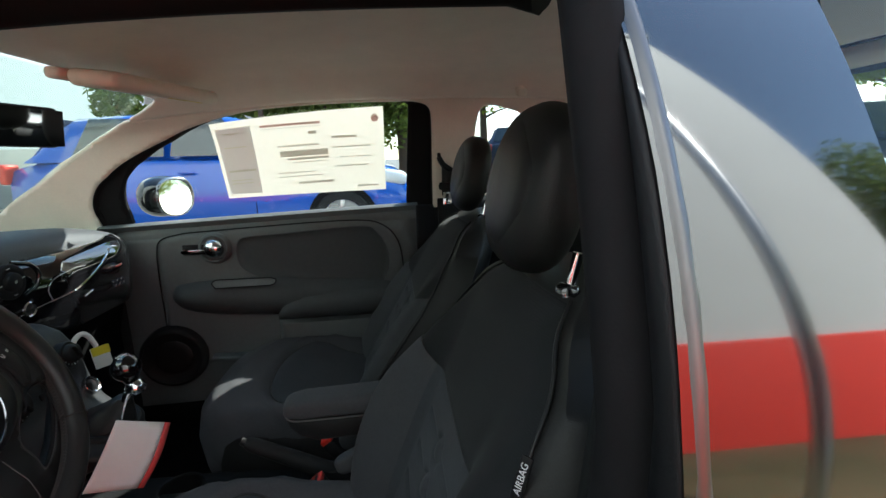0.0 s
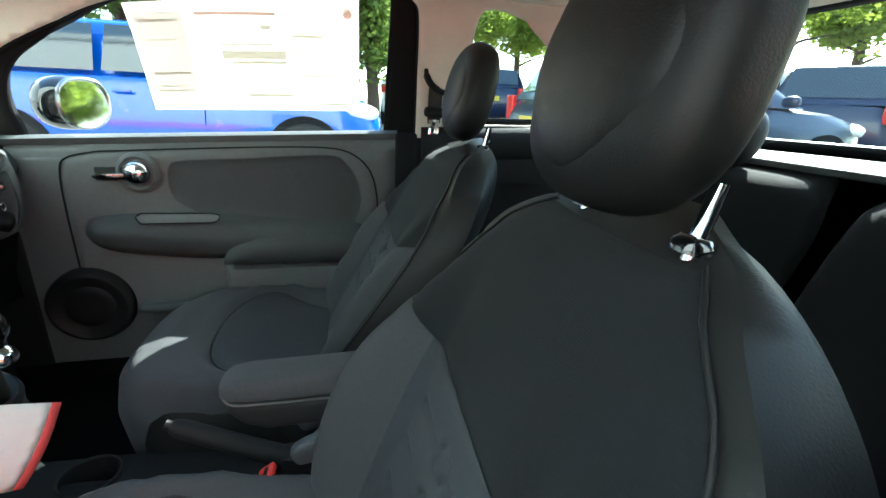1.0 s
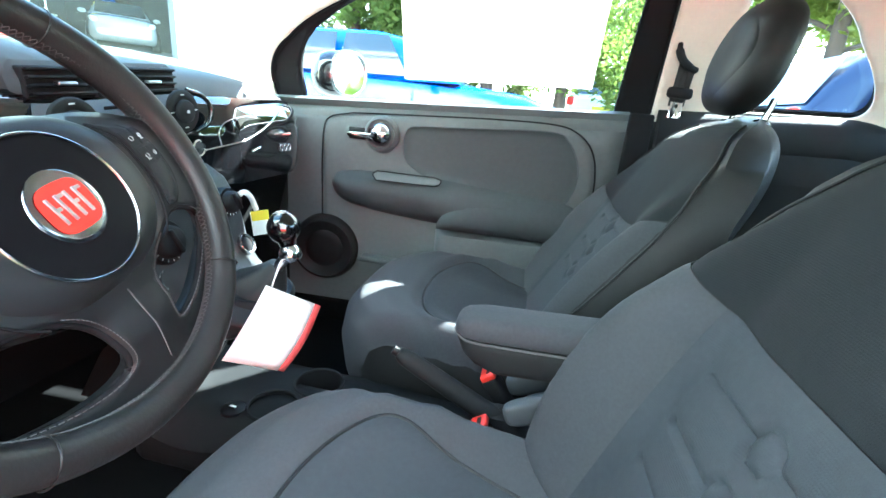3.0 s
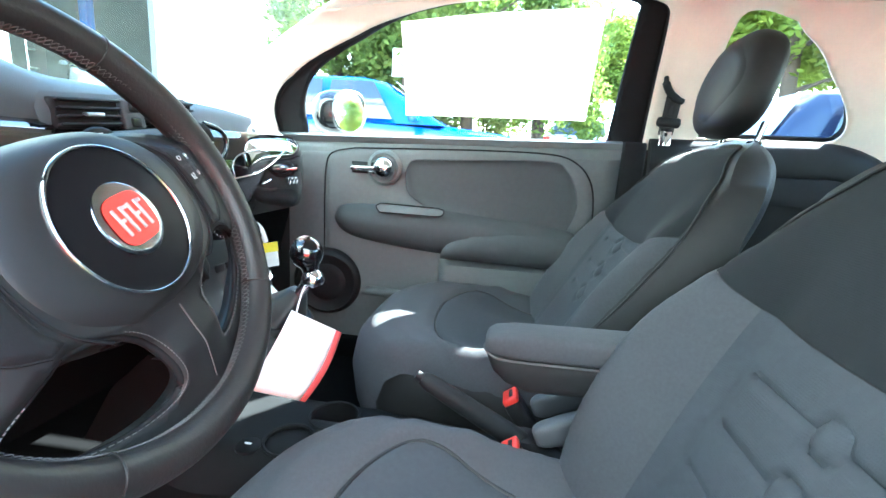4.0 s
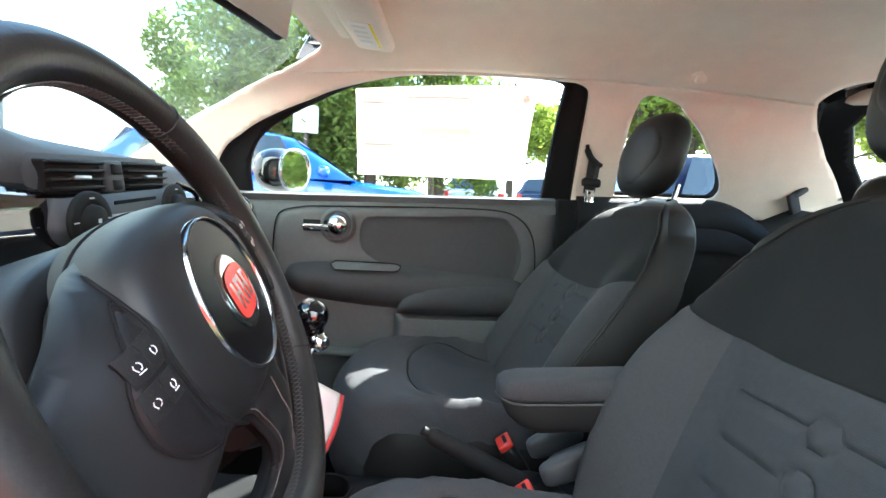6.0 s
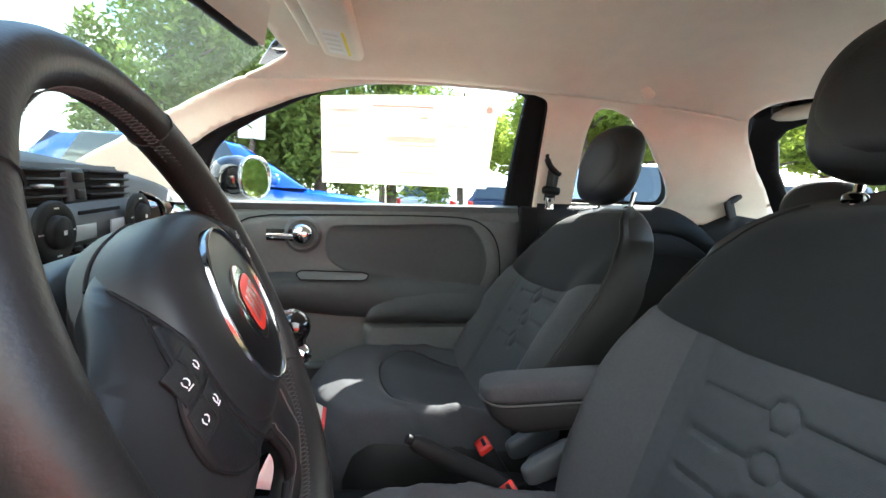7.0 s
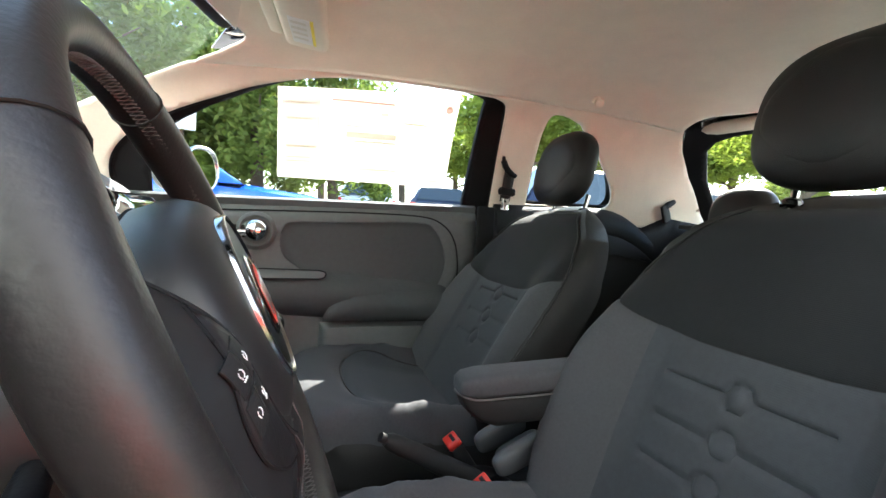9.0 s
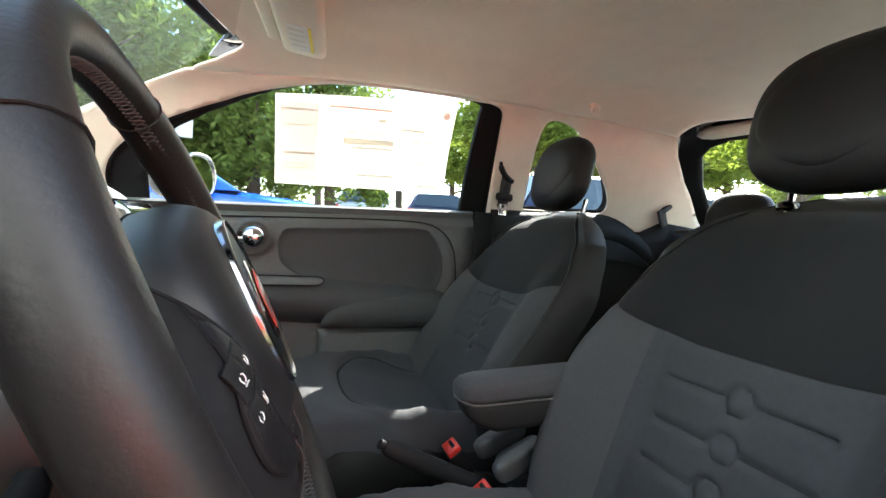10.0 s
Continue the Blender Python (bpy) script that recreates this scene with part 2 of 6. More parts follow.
def loft(rings, closed=True, caps=True):
    """Skin over rings of points, all of one length."""
    bm = bmesh.new()
    rows = [[bm.verts.new(p) for p in ring] for ring in rings]
    n = len(rows[0])
    for a, b in zip(rows, rows[1:]):
        for i in range(n if closed else n - 1):
            try:
                bm.faces.new((a[i], a[(i + 1) % n], b[(i + 1) % n], b[i]))
            except ValueError:
                pass
    if caps and closed:
        for row in (rows[0], rows[-1]):
            try:
                bm.faces.new(row)
            except ValueError:
                pass
    return bm


def tube(path, radius, sides=10, bm=None):
    """A round bar along a path; radius may be a number or a list."""
    path = [Vector(p) for p in path]
    rings, up = [], Vector((0.13, 0.21, 1.0))
    for i, p in enumerate(path):
        way = (path[min(i + 1, len(path) - 1)] - path[max(i - 1, 0)]).normalized()
        u = way.cross(up).normalized()
        v = way.cross(u)
        r = radius[i] if isinstance(radius, (list, tuple)) else radius
        rings.append([p + r * (math.cos(a) * u + math.sin(a) * v) for a in (2 * math.pi * k / sides for k in range(sides))])
    made = loft(rings)
    if bm is None:
        return made
    join(bm, made)
    return bm


def join(bm, other, m=None):
    if m is not None:
        other.transform(m)
    me = bpy.data.meshes.new("joined")
    other.to_mesh(me)
    other.free()
    bm.from_mesh(me)
    bpy.data.meshes.remove(me)
    return bm


def box(size, m=None, bevel=0.004, segments=2, bm=None):
    """A block with rounded edges, centred, at the pose m."""
    made = bmesh.new()
    bmesh.ops.create_cube(made, size=1.0, matrix=Matrix.Diagonal((*size, 1)))
    if bevel:
        bmesh.ops.bevel(made, geom=made.edges[:], offset=min(bevel, 0.49 * min(size)), segments=segments, profile=0.5, affect="EDGES")
    if m is not None:
        made.transform(m)
    return join(bm, made) if bm is not None else made


def lathe(profile, m=None, sides=32, bm=None):
    """A turned body about z: profile of (radius, height)."""
    made = loft([[(r * math.cos(2 * math.pi * k / sides), r * math.sin(2 * math.pi * k / sides), h) for k in range(sides)] for r, h in profile], caps=False)
    if m is not None:
        made.transform(m)
    return join(bm, made) if bm is not None else made


def bolster(size, m=None, power=3.0, nu=24, nv=14, bm=None):
    """A cushion: a rounded block without flat faces."""
    made = bmesh.new()

    def s(a, e):
        return math.copysign(abs(a) ** e, a)
    rows = []
    for j in range(nv + 1):
        la = math.pi * (j / nv - 0.5)
        rows.append([made.verts.new((size[0] / 2 * s(math.cos(la), 2 / power) * s(math.cos(lo), 2 / power), size[1] / 2 * s(math.cos(la), 2 / power) * s(math.sin(lo), 2 / power), size[2] / 2 * s(math.sin(la), 2 / power)))
                     for lo in (2 * math.pi * i / nu for i in range(nu))])
    for a, b in zip(rows, rows[1:]):
        for i in range(nu):
            made.faces.new((a[i], a[(i + 1) % nu], b[(i + 1) % nu], b[i]))
    bmesh.ops.remove_doubles(made, verts=made.verts, dist=1e-5)
    if m is not None:
        made.transform(m)
    return join(bm, made) if bm is not None else made


def knot(x, xs, ys):
    return float(np.interp(x, xs, ys))


def bend(x, xs, ys):
    """A smooth curve through the knots."""
    n = len(xs)
    if x <= xs[0] or x >= xs[-1]:
        return knot(x, xs, ys)
    i = max(k for k in range(n - 1) if xs[k] <= x)
    rise = [(ys[k + 1] - ys[k]) / (xs[k + 1] - xs[k]) for k in range(n - 1)]
    m = [rise[0]] + [(rise[k - 1] + rise[k]) / 2 for k in range(1, n - 1)] + [rise[-1]]
    w = xs[i + 1] - xs[i]
    t = (x - xs[i]) / w
    return (2 * t ** 3 - 3 * t * t + 1) * ys[i] + (t ** 3 - 2 * t * t + t) * w * m[i] + (3 * t * t - 2 * t ** 3) * ys[i + 1] + (t ** 3 - t * t) * w * m[i + 1]


# ---- the car's shell ----
MID = 0.03  # the car's middle line
MIRROR_Y = Matrix.Translation((0, 2 * MID, 0)) @ Matrix.Diagonal((1, -1, 1, 1))


# x runs to the rear, y to the passenger's side, z up from the ground; the car's middle is y = MID
def sill_y(x):
    return bend(x, (-1.25, -0.9, 0, 0.35, 0.75, 1.2), (0.525, 0.575, 0.637, 0.642, 0.61, 0.51))


def sill_z(x):
    return bend(x, (-1.25, -0.9, 0, 1.2), (0.925, 0.936, 0.97, 1.01))


def roof_z(x):
    return bend(x, (-1.2, -0.66, -0.3, 0.1, 0.5, 0.9, 1.2), (1.22, 1.318, 1.36, 1.372, 1.36, 1.30, 1.20))


RISE = (0, 0.16, 0.25, 0.295, 0.323, 0.356, 0.369, 0.372)


def side(x, h, out=0.0):
    """The cabin's inner skin: h metres up the side from the sill and on over the roof."""
    ys, zs = sill_y(x), sill_z(x)
    k = (roof_z(x) - zs) / 0.372
    ys_ = [ys - d for d in (0, 0.05, 0.085, 0.125, 0.196, 0.31)] + [0.15, 0.0]
    run = [0.0]
    for i in range(1, 8):
        run.append(run[-1] + math.hypot(ys_[i] - ys_[i - 1], RISE[i] - RISE[i - 1]))
    if h < 0:
        return Vector((x, ys + out + MID, zs + h))
    h = min(h, run[-1])
    i = min(max(int(np.searchsorted(run, h)) - 1, 0), 6)
    t = (h - run[i]) / (run[i + 1] - run[i])
    p = [(2 * ys_[0] - ys_[1], -RISE[1])] + list(zip(ys_, RISE)) + [(-0.15, 0.366)]
    a, b, c, d = (Vector(p[i + j]) for j in range(4))
    q = 0.5 * (2 * b + (c - a) * t + (2 * a - 5 * b + 4 * c - d) * t * t + (3 * b - a - 3 * c + d) * t ** 3)
    w = 0.5 * ((c - a) + 2 * (2 * a - 5 * b + 4 * c - d) * t + 3 * (3 * b - a - 3 * c + d) * t * t)
    nrm = Vector((w.y, -w.x)).normalized()
    q = q + nrm * out
    return Vector((x, q.x + MID, zs + k * q.y))


def half_top(x):
    """h at the car's middle line."""
    ys = sill_y(x)
    ys_ = [ys - d for d in (0, 0.05, 0.085, 0.125, 0.196, 0.31)] + [0.15, 0.0]
    return sum(math.hypot(ys_[i] - ys_[i - 1], RISE[i] - RISE[i - 1]) for i in range(1, 8))


def ring2(points, steps=6):
    return [(p.x, p.y) for p in spline([(*q, 0) for q in points], steps, closed=True)]


def line2(points, steps=6):
    return [(p.x, p.y) for p in spline([(*q, 0) for q in points], steps)]


DOOR_GLASS = line2([(-0.885, -0.004), (-0.882, 0.08), (-0.845, 0.163), (-0.77, 0.212), (-0.68, 0.262), (-0.57, 0.297), (-0.42, 0.317), (-0.28, 0.321), (-0.12, 0.321)]) + line2([(-0.03, 0.316), (0.003, 0.305), (0.011, 0.28), (0.004, 0.14), (-0.003, -0.004)])
DOOR_HOLE = line2([(-0.955, -0.03), (-0.962, 0.06), (-0.935, 0.125), (-0.88, 0.176), (-0.77, 0.232), (-0.64, 0.285), (-0.47, 0.324), (-0.3, 0.331), (-0.13, 0.331)]) + line2([(0.02, 0.33), (0.062, 0.312), (0.078, 0.265), (0.082, 0.13), (0.085, -0.03)])
QUARTER = line2([(0.222, 0.012), (0.222, 0.14), (0.228, 0.25), (0.24, 0.298), (0.268, 0.308), (0.30, 0.304)]) + line2([(0.36, 0.283), (0.45, 0.205), (0.53, 0.11), (0.562, 0.05), (0.555, 0.018), (0.53, 0.008)])
REAR_EDGE = [(0.985, -0.06), (0.90, 0.085), (0.82, 0.20), (0.76, 0.295), (0.715, 0.37), (0.72, 0.45), (0.79, 0.53), (0.83, 0.62)]
FRONT_EDGE = [(-0.70, 0.62), (-0.672, 0.50), (-0.66, 0.435), (-0.78, 0.342), (-0.93, 0.26), (-1.04, 0.19), (-1.15, 0.11), (-1.22, 0.04), (-1.25, -0.03)]

DOOR_HOLE_OPEN = [(DOOR_HOLE[0][0], -0.12)] + DOOR_HOLE + [(DOOR_HOLE[-1][0], -0.12)]
SEAM_H = 0.345
SIDES = {1: Matrix.Identity(4), -1: MIRROR_Y}


def build_shell():
    top = half_top(0.0)
    front, rear = line2(FRONT_EDGE), line2(REAR_EDGE)
    side_ring = [q for q in front if q[1] <= SEAM_H][::-1] + [(-0.765, SEAM_H), (0.728, SEAM_H)] + [q for q in rear if q[1] < SEAM_H][::-1]
    bm = bmesh.new()
    roof_ring = [(-0.765, SEAM_H)] + [q for q in front if q[1] > SEAM_H][::-1] + [(-0.71, top), (0.835, top)] + [q for q in rear if q[1] > SEAM_H][::-1] + [(0.728, SEAM_H)]
    for sign in (1, -1):
        half = sheet(roof_ring, [], lambda x, h: side(x, SEAM_H + (h - SEAM_H) * (half_top(x) - SEAM_H) / (top - SEAM_H)), 0.017)
        join(bm, half, SIDES[sign])
    bmesh.ops.remove_doubles(bm, verts=bm.verts, dist=0.0005)
    ceiling = part("ceiling", bm, HEADLINER, thick=0.008, offset=0)
    tagged(ceiling, "pale cream cloth headliner under the car roof", "headliner", kind="structure")
    for sign, name in ((1, "wall_passenger"), (-1, "wall_driver")):
        bm = sheet(side_ring, [DOOR_HOLE_OPEN, QUARTER], lambda x, h: side(x, h), 0.014)
        bm.transform(SIDES[sign])
        ob = part(name, bm, HEADLINER, thick=0.008, offset=0)
        tagged(ob, "cream moulded pillar trim round the side windows", "pillar trim", kind="structure")


build_shell()


def build_pillar_return():
    """The cream edge of the pillar in the open driver's doorway, with a small dent in it."""
    rows = []
    for k in range(30):
        h = 0.315 - 0.60 * k / 29
        deep = 0.020 if h > 0.06 else 0.020 - 0.024 * min(1.0, (0.06 - h) / 0.12)
        rows.append([side(x, h, out) for x, out in ((0.096, -deep), (0.088, -deep - 0.002), (0.083, -deep + 0.006), (0.082, 0.0), (0.083, 0.020), (0.096, 0.022))])
    bm = loft(rows)
    bm.transform(MIRROR_Y)
    ob = part("wall_pillar", bm, CREAM)
    tagged(ob, "cream pillar edge in the open driver's doorway", "pillar trim", kind="structure")
    slot = thing("pillar_dent", "small moulded cream dent in the cream pillar", "trim dent", at=(0.081, -0.58, 1.03))
    p = side(0.081, 0.062, 0.004)
    part("recess", lathe([(0.009, 0.0), (0.007, 0.002), (0.0005, 0.001)], Matrix.Translation((p.x, 2 * MID - p.y, p.z)) @ pose(0, 0, 0, 0, -90, 0) @ Matrix.Diagonal((1.6, 0.45, 1, 1)) @ pose(0, 0, 0, 0, 0, 20), 20), CREAM, slot)


build_pillar_return()


def build_trim_seam():
    """The moulded joint that runs from the quarter window's top to the rear."""
    for sign, name in ((1, "trim_seam_passenger"), (-1, "trim_seam_driver")):
        bm = tube([side(x, h, -0.0005) for x, h in line2([(0.225, 0.318), (0.26, 0.332), (0.31, 0.332), (0.38, 0.306), (0.47, 0.255), (0.56, 0.205), (0.66, 0.165)], 6)], 0.0018, 6)
        bm.transform(SIDES[sign])
        tagged(part(name, bm, CREAM), "thin moulded seam in the cream trim", "trim", kind="structure")


build_trim_seam()


def body_side(x, h, out=0.0):
    """The car's outer skin: on from the cabin's, and down over the flank."""
    if h >= 0:
        return side(x, h, 0.055 + out)
    d = -h
    y = MID + sill_y(x) + 0.055 + 0.035 * min(1.0, d / 0.07) ** 0.7 - 0.07 * max(0.0, d - 0.07) - 0.05 * max(0.0, (d - 0.35) / 0.35) ** 2
    return Vector((x, y + out, sill_z(x) - d))


def flank(x, h):
    """The rear flank: full at the belt, leaning in above it and tucked in below."""
    z = body_side(x, h).z
    d = z - 0.93
    wide = 0.730 - 0.16 * max(0.0, x - 0.70) ** 2
    lean = 0.98 * max(0.0, d + 0.07) ** 2 + 0.16 * max(0.0, -d - 0.07) ** 2
    return Vector((x, MID + wide - lean, z))


def build_body():
    paint = BODY_PAINT
    body = thing("car_body", "glossy black painted body of a small hatchback", "car body", at=(0, 0, 0.2))
    top = half_top(0.0)
    roof_ring = [(-0.74, 0.335)] + [(-0.66, 0.45), (-0.72, top + 0.09), (0.95, top + 0.09), (0.86, 0.43), (0.80, 0.322)]
    bm = bmesh.new()
    for sign in (1, -1):
        join(bm, sheet(roof_ring, [], lambda x, h: body_side(x, h), 0.06), SIDES[sign])
    part("roof", bm, paint, body, thick=0.004)
    for sign in (1, -1):
        ring = [(0.080, -0.72), (0.084, -0.02), (0.088, 0.10), (0.090, 0.336), (0.80, 0.336), (1.0, 0.12), (1.20, -0.05), (1.26, -0.72)]
        arch = ring2([(0.80 + 0.30 * math.cos(a), -0.72 + 0.32 * math.sin(a)) for a in (math.pi * k / 8 for k in range(-4, 13))], 2)
        wide = [(0.222 + (x - 0.222) * 1.11, 0.010 + (h - 0.010) * 1.07) for x, h in QUARTER]
        bm = sheet(ring, [wide, arch], flank, 0.022)
        bm.transform(SIDES[sign])
        panel = part("quarter_panel", bm, paint, body)
        e, rows = 0.001, []
        for v in panel.data.vertices:
            x, z = v.co.x, v.co.z
            slope = lambda z1: 0.78 * max(0.0, z1 - 0.86) ** 2 + 0.16 * max(0.0, 0.86 - z1) ** 2
            rows.append(Vector((0.32 * max(0.0, x - 0.70), sign, sign * 0 + (slope(z + e) - slope(z - e)) / (2 * e))).normalized())
        panel.data.normals_split_custom_set_from_vertices(rows)
        jamb = loft([[(0.099, side(0.099, h, 0.024).y, side(0.099, h).z), (knot(h, (-0.72, 0.336), (0.081, 0.091)), flank(0.07, h).y - 0.001, flank(0.07, h).z)] for h in (0.33 - 0.035 * k for k in range(31))], closed=False)
        jamb.transform(SIDES[sign])
        part("door_jamb", jamb, BLACK, body, thick=0.006)
        # pale gleam along the rounded edge, put in as a grey bar
        bm = tube([(knot(h, (-0.72, 0.336), (0.084, 0.094)) + 0.004, flank(0.085, h).y - 0.006, flank(0.085, h).z) for h in (0.32 - 0.035 * k for k in range(29))], 0.0075, 12)
        bm.transform(SIDES[sign])
        part("panel_edge", bm, EDGE_GLEAM, body)
        bm = sheet(wide, [], lambda x, h: side(x, h, 0.035), 0.05)
        bm.transform(SIDES[sign])
        part("quarter_window", bm, PANE, body, thick=0.003, smooth=False).visible_shadow = False
        bm = tube([side(*q, 0.032) for q in wide + wide[:1]], 0.006, 6)
        bm.transform(SIDES[sign])
        part("window_seal", bm, RUBBER, body)
        # door opening's edge
        path = [side(*q, 0.03) for q in DOOR_HOLE]
        bm = tube([(path[0].x + 0.02, path[0].y + 0.04, 0.35), (path[0].x, path[0].y + 0.03, 0.7)] + path + [(path[-1].x, path[-1].y - 0.012, 0.7), (path[-1].x - 0.02, path[-1].y - 0.02, 0.35)], 0.020, 10)
        bm.transform(SIDES[sign])
        part("door_seal", bm, RUBBER, body)
        inner = [(x + 0.01 * (x < -0.5) - 0.004 * (x > 0), h - 0.078 * max(0.0, min(1.0, (h - 0.12) / 0.15))) for x, h in DOOR_HOLE]
        bm = sheet([(inner[0][0] - 0.05, -0.1)] + DOOR_HOLE + [(0.09, -0.1)], [[(inner[0][0], -0.2)] + inner + [(inner[-1][0], -0.2)]], lambda x, h: side(x, h, 0.012), 0.03)
        if sign < 0:
            bm.transform(MIRROR_Y)
            part("door_flange", bm, BLACK, body, thick=0.02, offset=1)
            bm = tube([side(-0.66 + 0.06 * k, 0.328 - 0.004 * max(0, 3 - k) ** 2, -0.030) for k in range(13)] + [side(0.085, 0.30, -0.030)], 0.030, 10)
            bm.transform(MIRROR_Y)
            part("roof_seal", bm, RUBBER, body)
        else:
            bm.free()
        ring = [(-1.9, -0.72), (-1.9, -0.16), (-1.2, -0.03), (-0.97, -0.03), (-0.97, -0.72)]
        arch = ring2([(-1.45 + 0.30 * math.cos(a), -0.72 + 0.32 * math.sin(a)) for a in (math.pi * k / 8 for k in range(-4, 13))], 2)
        bm = sheet(ring, [arch], lambda x, h: body_side(x, h), 0.06)
        bm.transform(SIDES[sign])
        part("front_wing", bm, paint, body, thick=0.004)
        bm = box((1.1, 0.12, 0.10), pose(-0.45, MID + sign * 0.67, 0.27), 0.02)
        part("door_sill", bm, paint, body)
    for x in (-1.45, 0.80):
        for sign in (1, -1):
            m = pose(x, MID + sign * 0.62, 0.285, -90 * sign, 0, 0)
            wheel = part("wheel", lathe([(0.18, -0.09), (0.27, -0.09), (0.285, -0.05), (0.285, 0.06), (0.27, 0.09), (0.195, 0.09)], m, 32), RUBBER, body)
            part("rim", lathe([(0.195, 0.088), (0.17, 0.07), (0.05, 0.085), (0.0005, 0.085)], m, 28), SATIN, wheel)
    # bonnet
    rows = []
    for i in range(9):
        x = -1.2 - 0.75 * i / 8
        zc = 0.965 - 0.20 * (i / 8) ** 1.8
        rows.append([(x, MID + 0.70 * math.sin(a), zc - 0.12 * (1 - math.cos(a)) * 1.2) for a in (math.pi / 2 * (k / 8) for k in range(-8, 9))])
    part("bonnet", loft(rows, closed=False), paint, body, thick=0.006)
    # tailgate and rear window
    def tail(u, v):
        x = 0.90 + 0.26 * (1 - v) - 0.10 * (abs(u) / 0.6) ** 2.2
        return Vector((x + 0.02, u + MID, 0.98 + 0.31 * v))
    w = [(-0.585, 0.03), (-0.562, 0.5), (-0.515, 0.82), (-0.47, 0.91), (-0.40, 0.95), (0.40, 0.95), (0.47, 0.91), (0.515, 0.82), (0.562, 0.5), (0.585, 0.03)]
    w0 = [(-0.70, -0.06), (-0.69, 0.5), (-0.66, 0.95), (-0.50, 1.16), (0.50, 1.16), (0.66, 0.95), (0.69, 0.5), (0.70, -0.06)]
    part("rear_window_frame", sheet(w0, [w], tail, 0.022), BLACK, body, thick=0.014)
    part("tailgate_trim", sheet([(-0.44, 0.965), (-0.475, 0.985), (-0.488, 1.02), (-0.475, 1.055), (-0.44, 1.08), (0.44, 1.08), (0.475, 1.055), (0.488, 1.02), (0.475, 0.985), (0.44, 0.965)], [], lambda u, v: tail(u, v) - Vector((0.022, 0, 0)), 0.06), CREAM, body, thick=0.008)
    part("rear_window", sheet(w, [], tail, 0.06), PANE, body, thick=0.003, smooth=False).visible_shadow = False
    part("tailgate", sheet([(-0.62, -0.02), (0.62, -0.02), (0.66, -1.9), (-0.66, -1.9)], [], lambda u, v: (tail(u, 0).x + 0.02 - 0.03 * v * (1 + v * 0.4), u + MID, 0.98 + 0.31 * v), 0.08), paint, body, thick=0.02)
    # windscreen
    def screen(u, v):
        e = 1 - (abs(u) / 0.62) ** 2.4
        return Vector((-1.22 + 0.53 * v - 0.10 * e * (1 - 0.35 * v), MID + u * (1 - 0.30 * v), 0.95 + 0.355 * v))
    pane = [(-0.60, 0.0), (-0.60, 0.95), (-0.5, 1.02), (0.5, 1.02), (0.60, 0.95), (0.60, 0.0)]
    part("windscreen", sheet(pane, [], screen, 0.08), SCREEN, body, thick=0.004, smooth=False).visible_shadow = False
    for y in (-0.28, 0.22):
        bm = tube([(-1.30, y, 0.965), (-1.285, y + 0.25, 0.975), (-1.27, y + 0.45, 0.985)], 0.007, 6)
        part("wiper", bm, BLACK, body)
    return body


build_body()


# ---- cabin floor and lower walls ----
def build_floor():
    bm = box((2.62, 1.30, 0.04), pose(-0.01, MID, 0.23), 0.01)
    tagged(part("floor", bm, CARPET_SHADED), "black carpeted car floor", "floor", kind="structure")
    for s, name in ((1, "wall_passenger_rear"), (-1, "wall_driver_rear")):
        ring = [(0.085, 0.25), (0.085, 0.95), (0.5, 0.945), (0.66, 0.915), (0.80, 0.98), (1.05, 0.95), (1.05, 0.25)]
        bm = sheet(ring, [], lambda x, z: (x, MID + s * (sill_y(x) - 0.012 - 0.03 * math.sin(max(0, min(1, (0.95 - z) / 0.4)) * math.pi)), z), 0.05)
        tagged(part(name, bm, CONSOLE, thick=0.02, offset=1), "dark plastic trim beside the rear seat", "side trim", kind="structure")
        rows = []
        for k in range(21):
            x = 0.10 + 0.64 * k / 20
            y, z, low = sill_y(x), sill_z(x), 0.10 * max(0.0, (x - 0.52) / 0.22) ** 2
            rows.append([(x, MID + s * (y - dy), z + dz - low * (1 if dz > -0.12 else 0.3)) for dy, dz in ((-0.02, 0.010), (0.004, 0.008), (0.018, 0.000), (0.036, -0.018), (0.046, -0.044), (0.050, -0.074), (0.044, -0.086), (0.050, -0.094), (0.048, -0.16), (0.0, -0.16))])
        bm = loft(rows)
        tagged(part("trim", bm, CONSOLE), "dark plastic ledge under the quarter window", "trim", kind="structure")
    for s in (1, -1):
        tagged(part("sill_carpet", box((1.10, 0.05, 0.09), pose(-0.47, MID + s * 0.575, 0.272), 0.01), CARPET_SHADED), "black carpet along the door sill", "floor", kind="structure")
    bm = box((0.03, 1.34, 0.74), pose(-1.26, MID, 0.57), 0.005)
    tagged(part("wall_front", bm, CARPET_SHADED), "dark bulkhead behind the dashboard", "bulkhead", kind="structure")
    tagged(part("wall_rear", box((0.03, 1.2, 0.74), pose(1.16, MID, 0.57), 0.005), CARPET_SHADED), "dark carpeted wall of the luggage space", "luggage wall", kind="structure")
    for s in (1, -1):
        bm = box((0.36, 0.03, 0.66), pose(-1.10, MID + s * 0.57, 0.58), 0.008)
        tagged(part("wall_footwell", bm, CONSOLE), "dark footwell side trim", "side trim", kind="structure")


build_floor()


# ---- passenger door ----
def door_y(x, z=0.7):
    return 0.612 + 0.05 * (max(min(x, -0.05), -1.0) + 0.45)


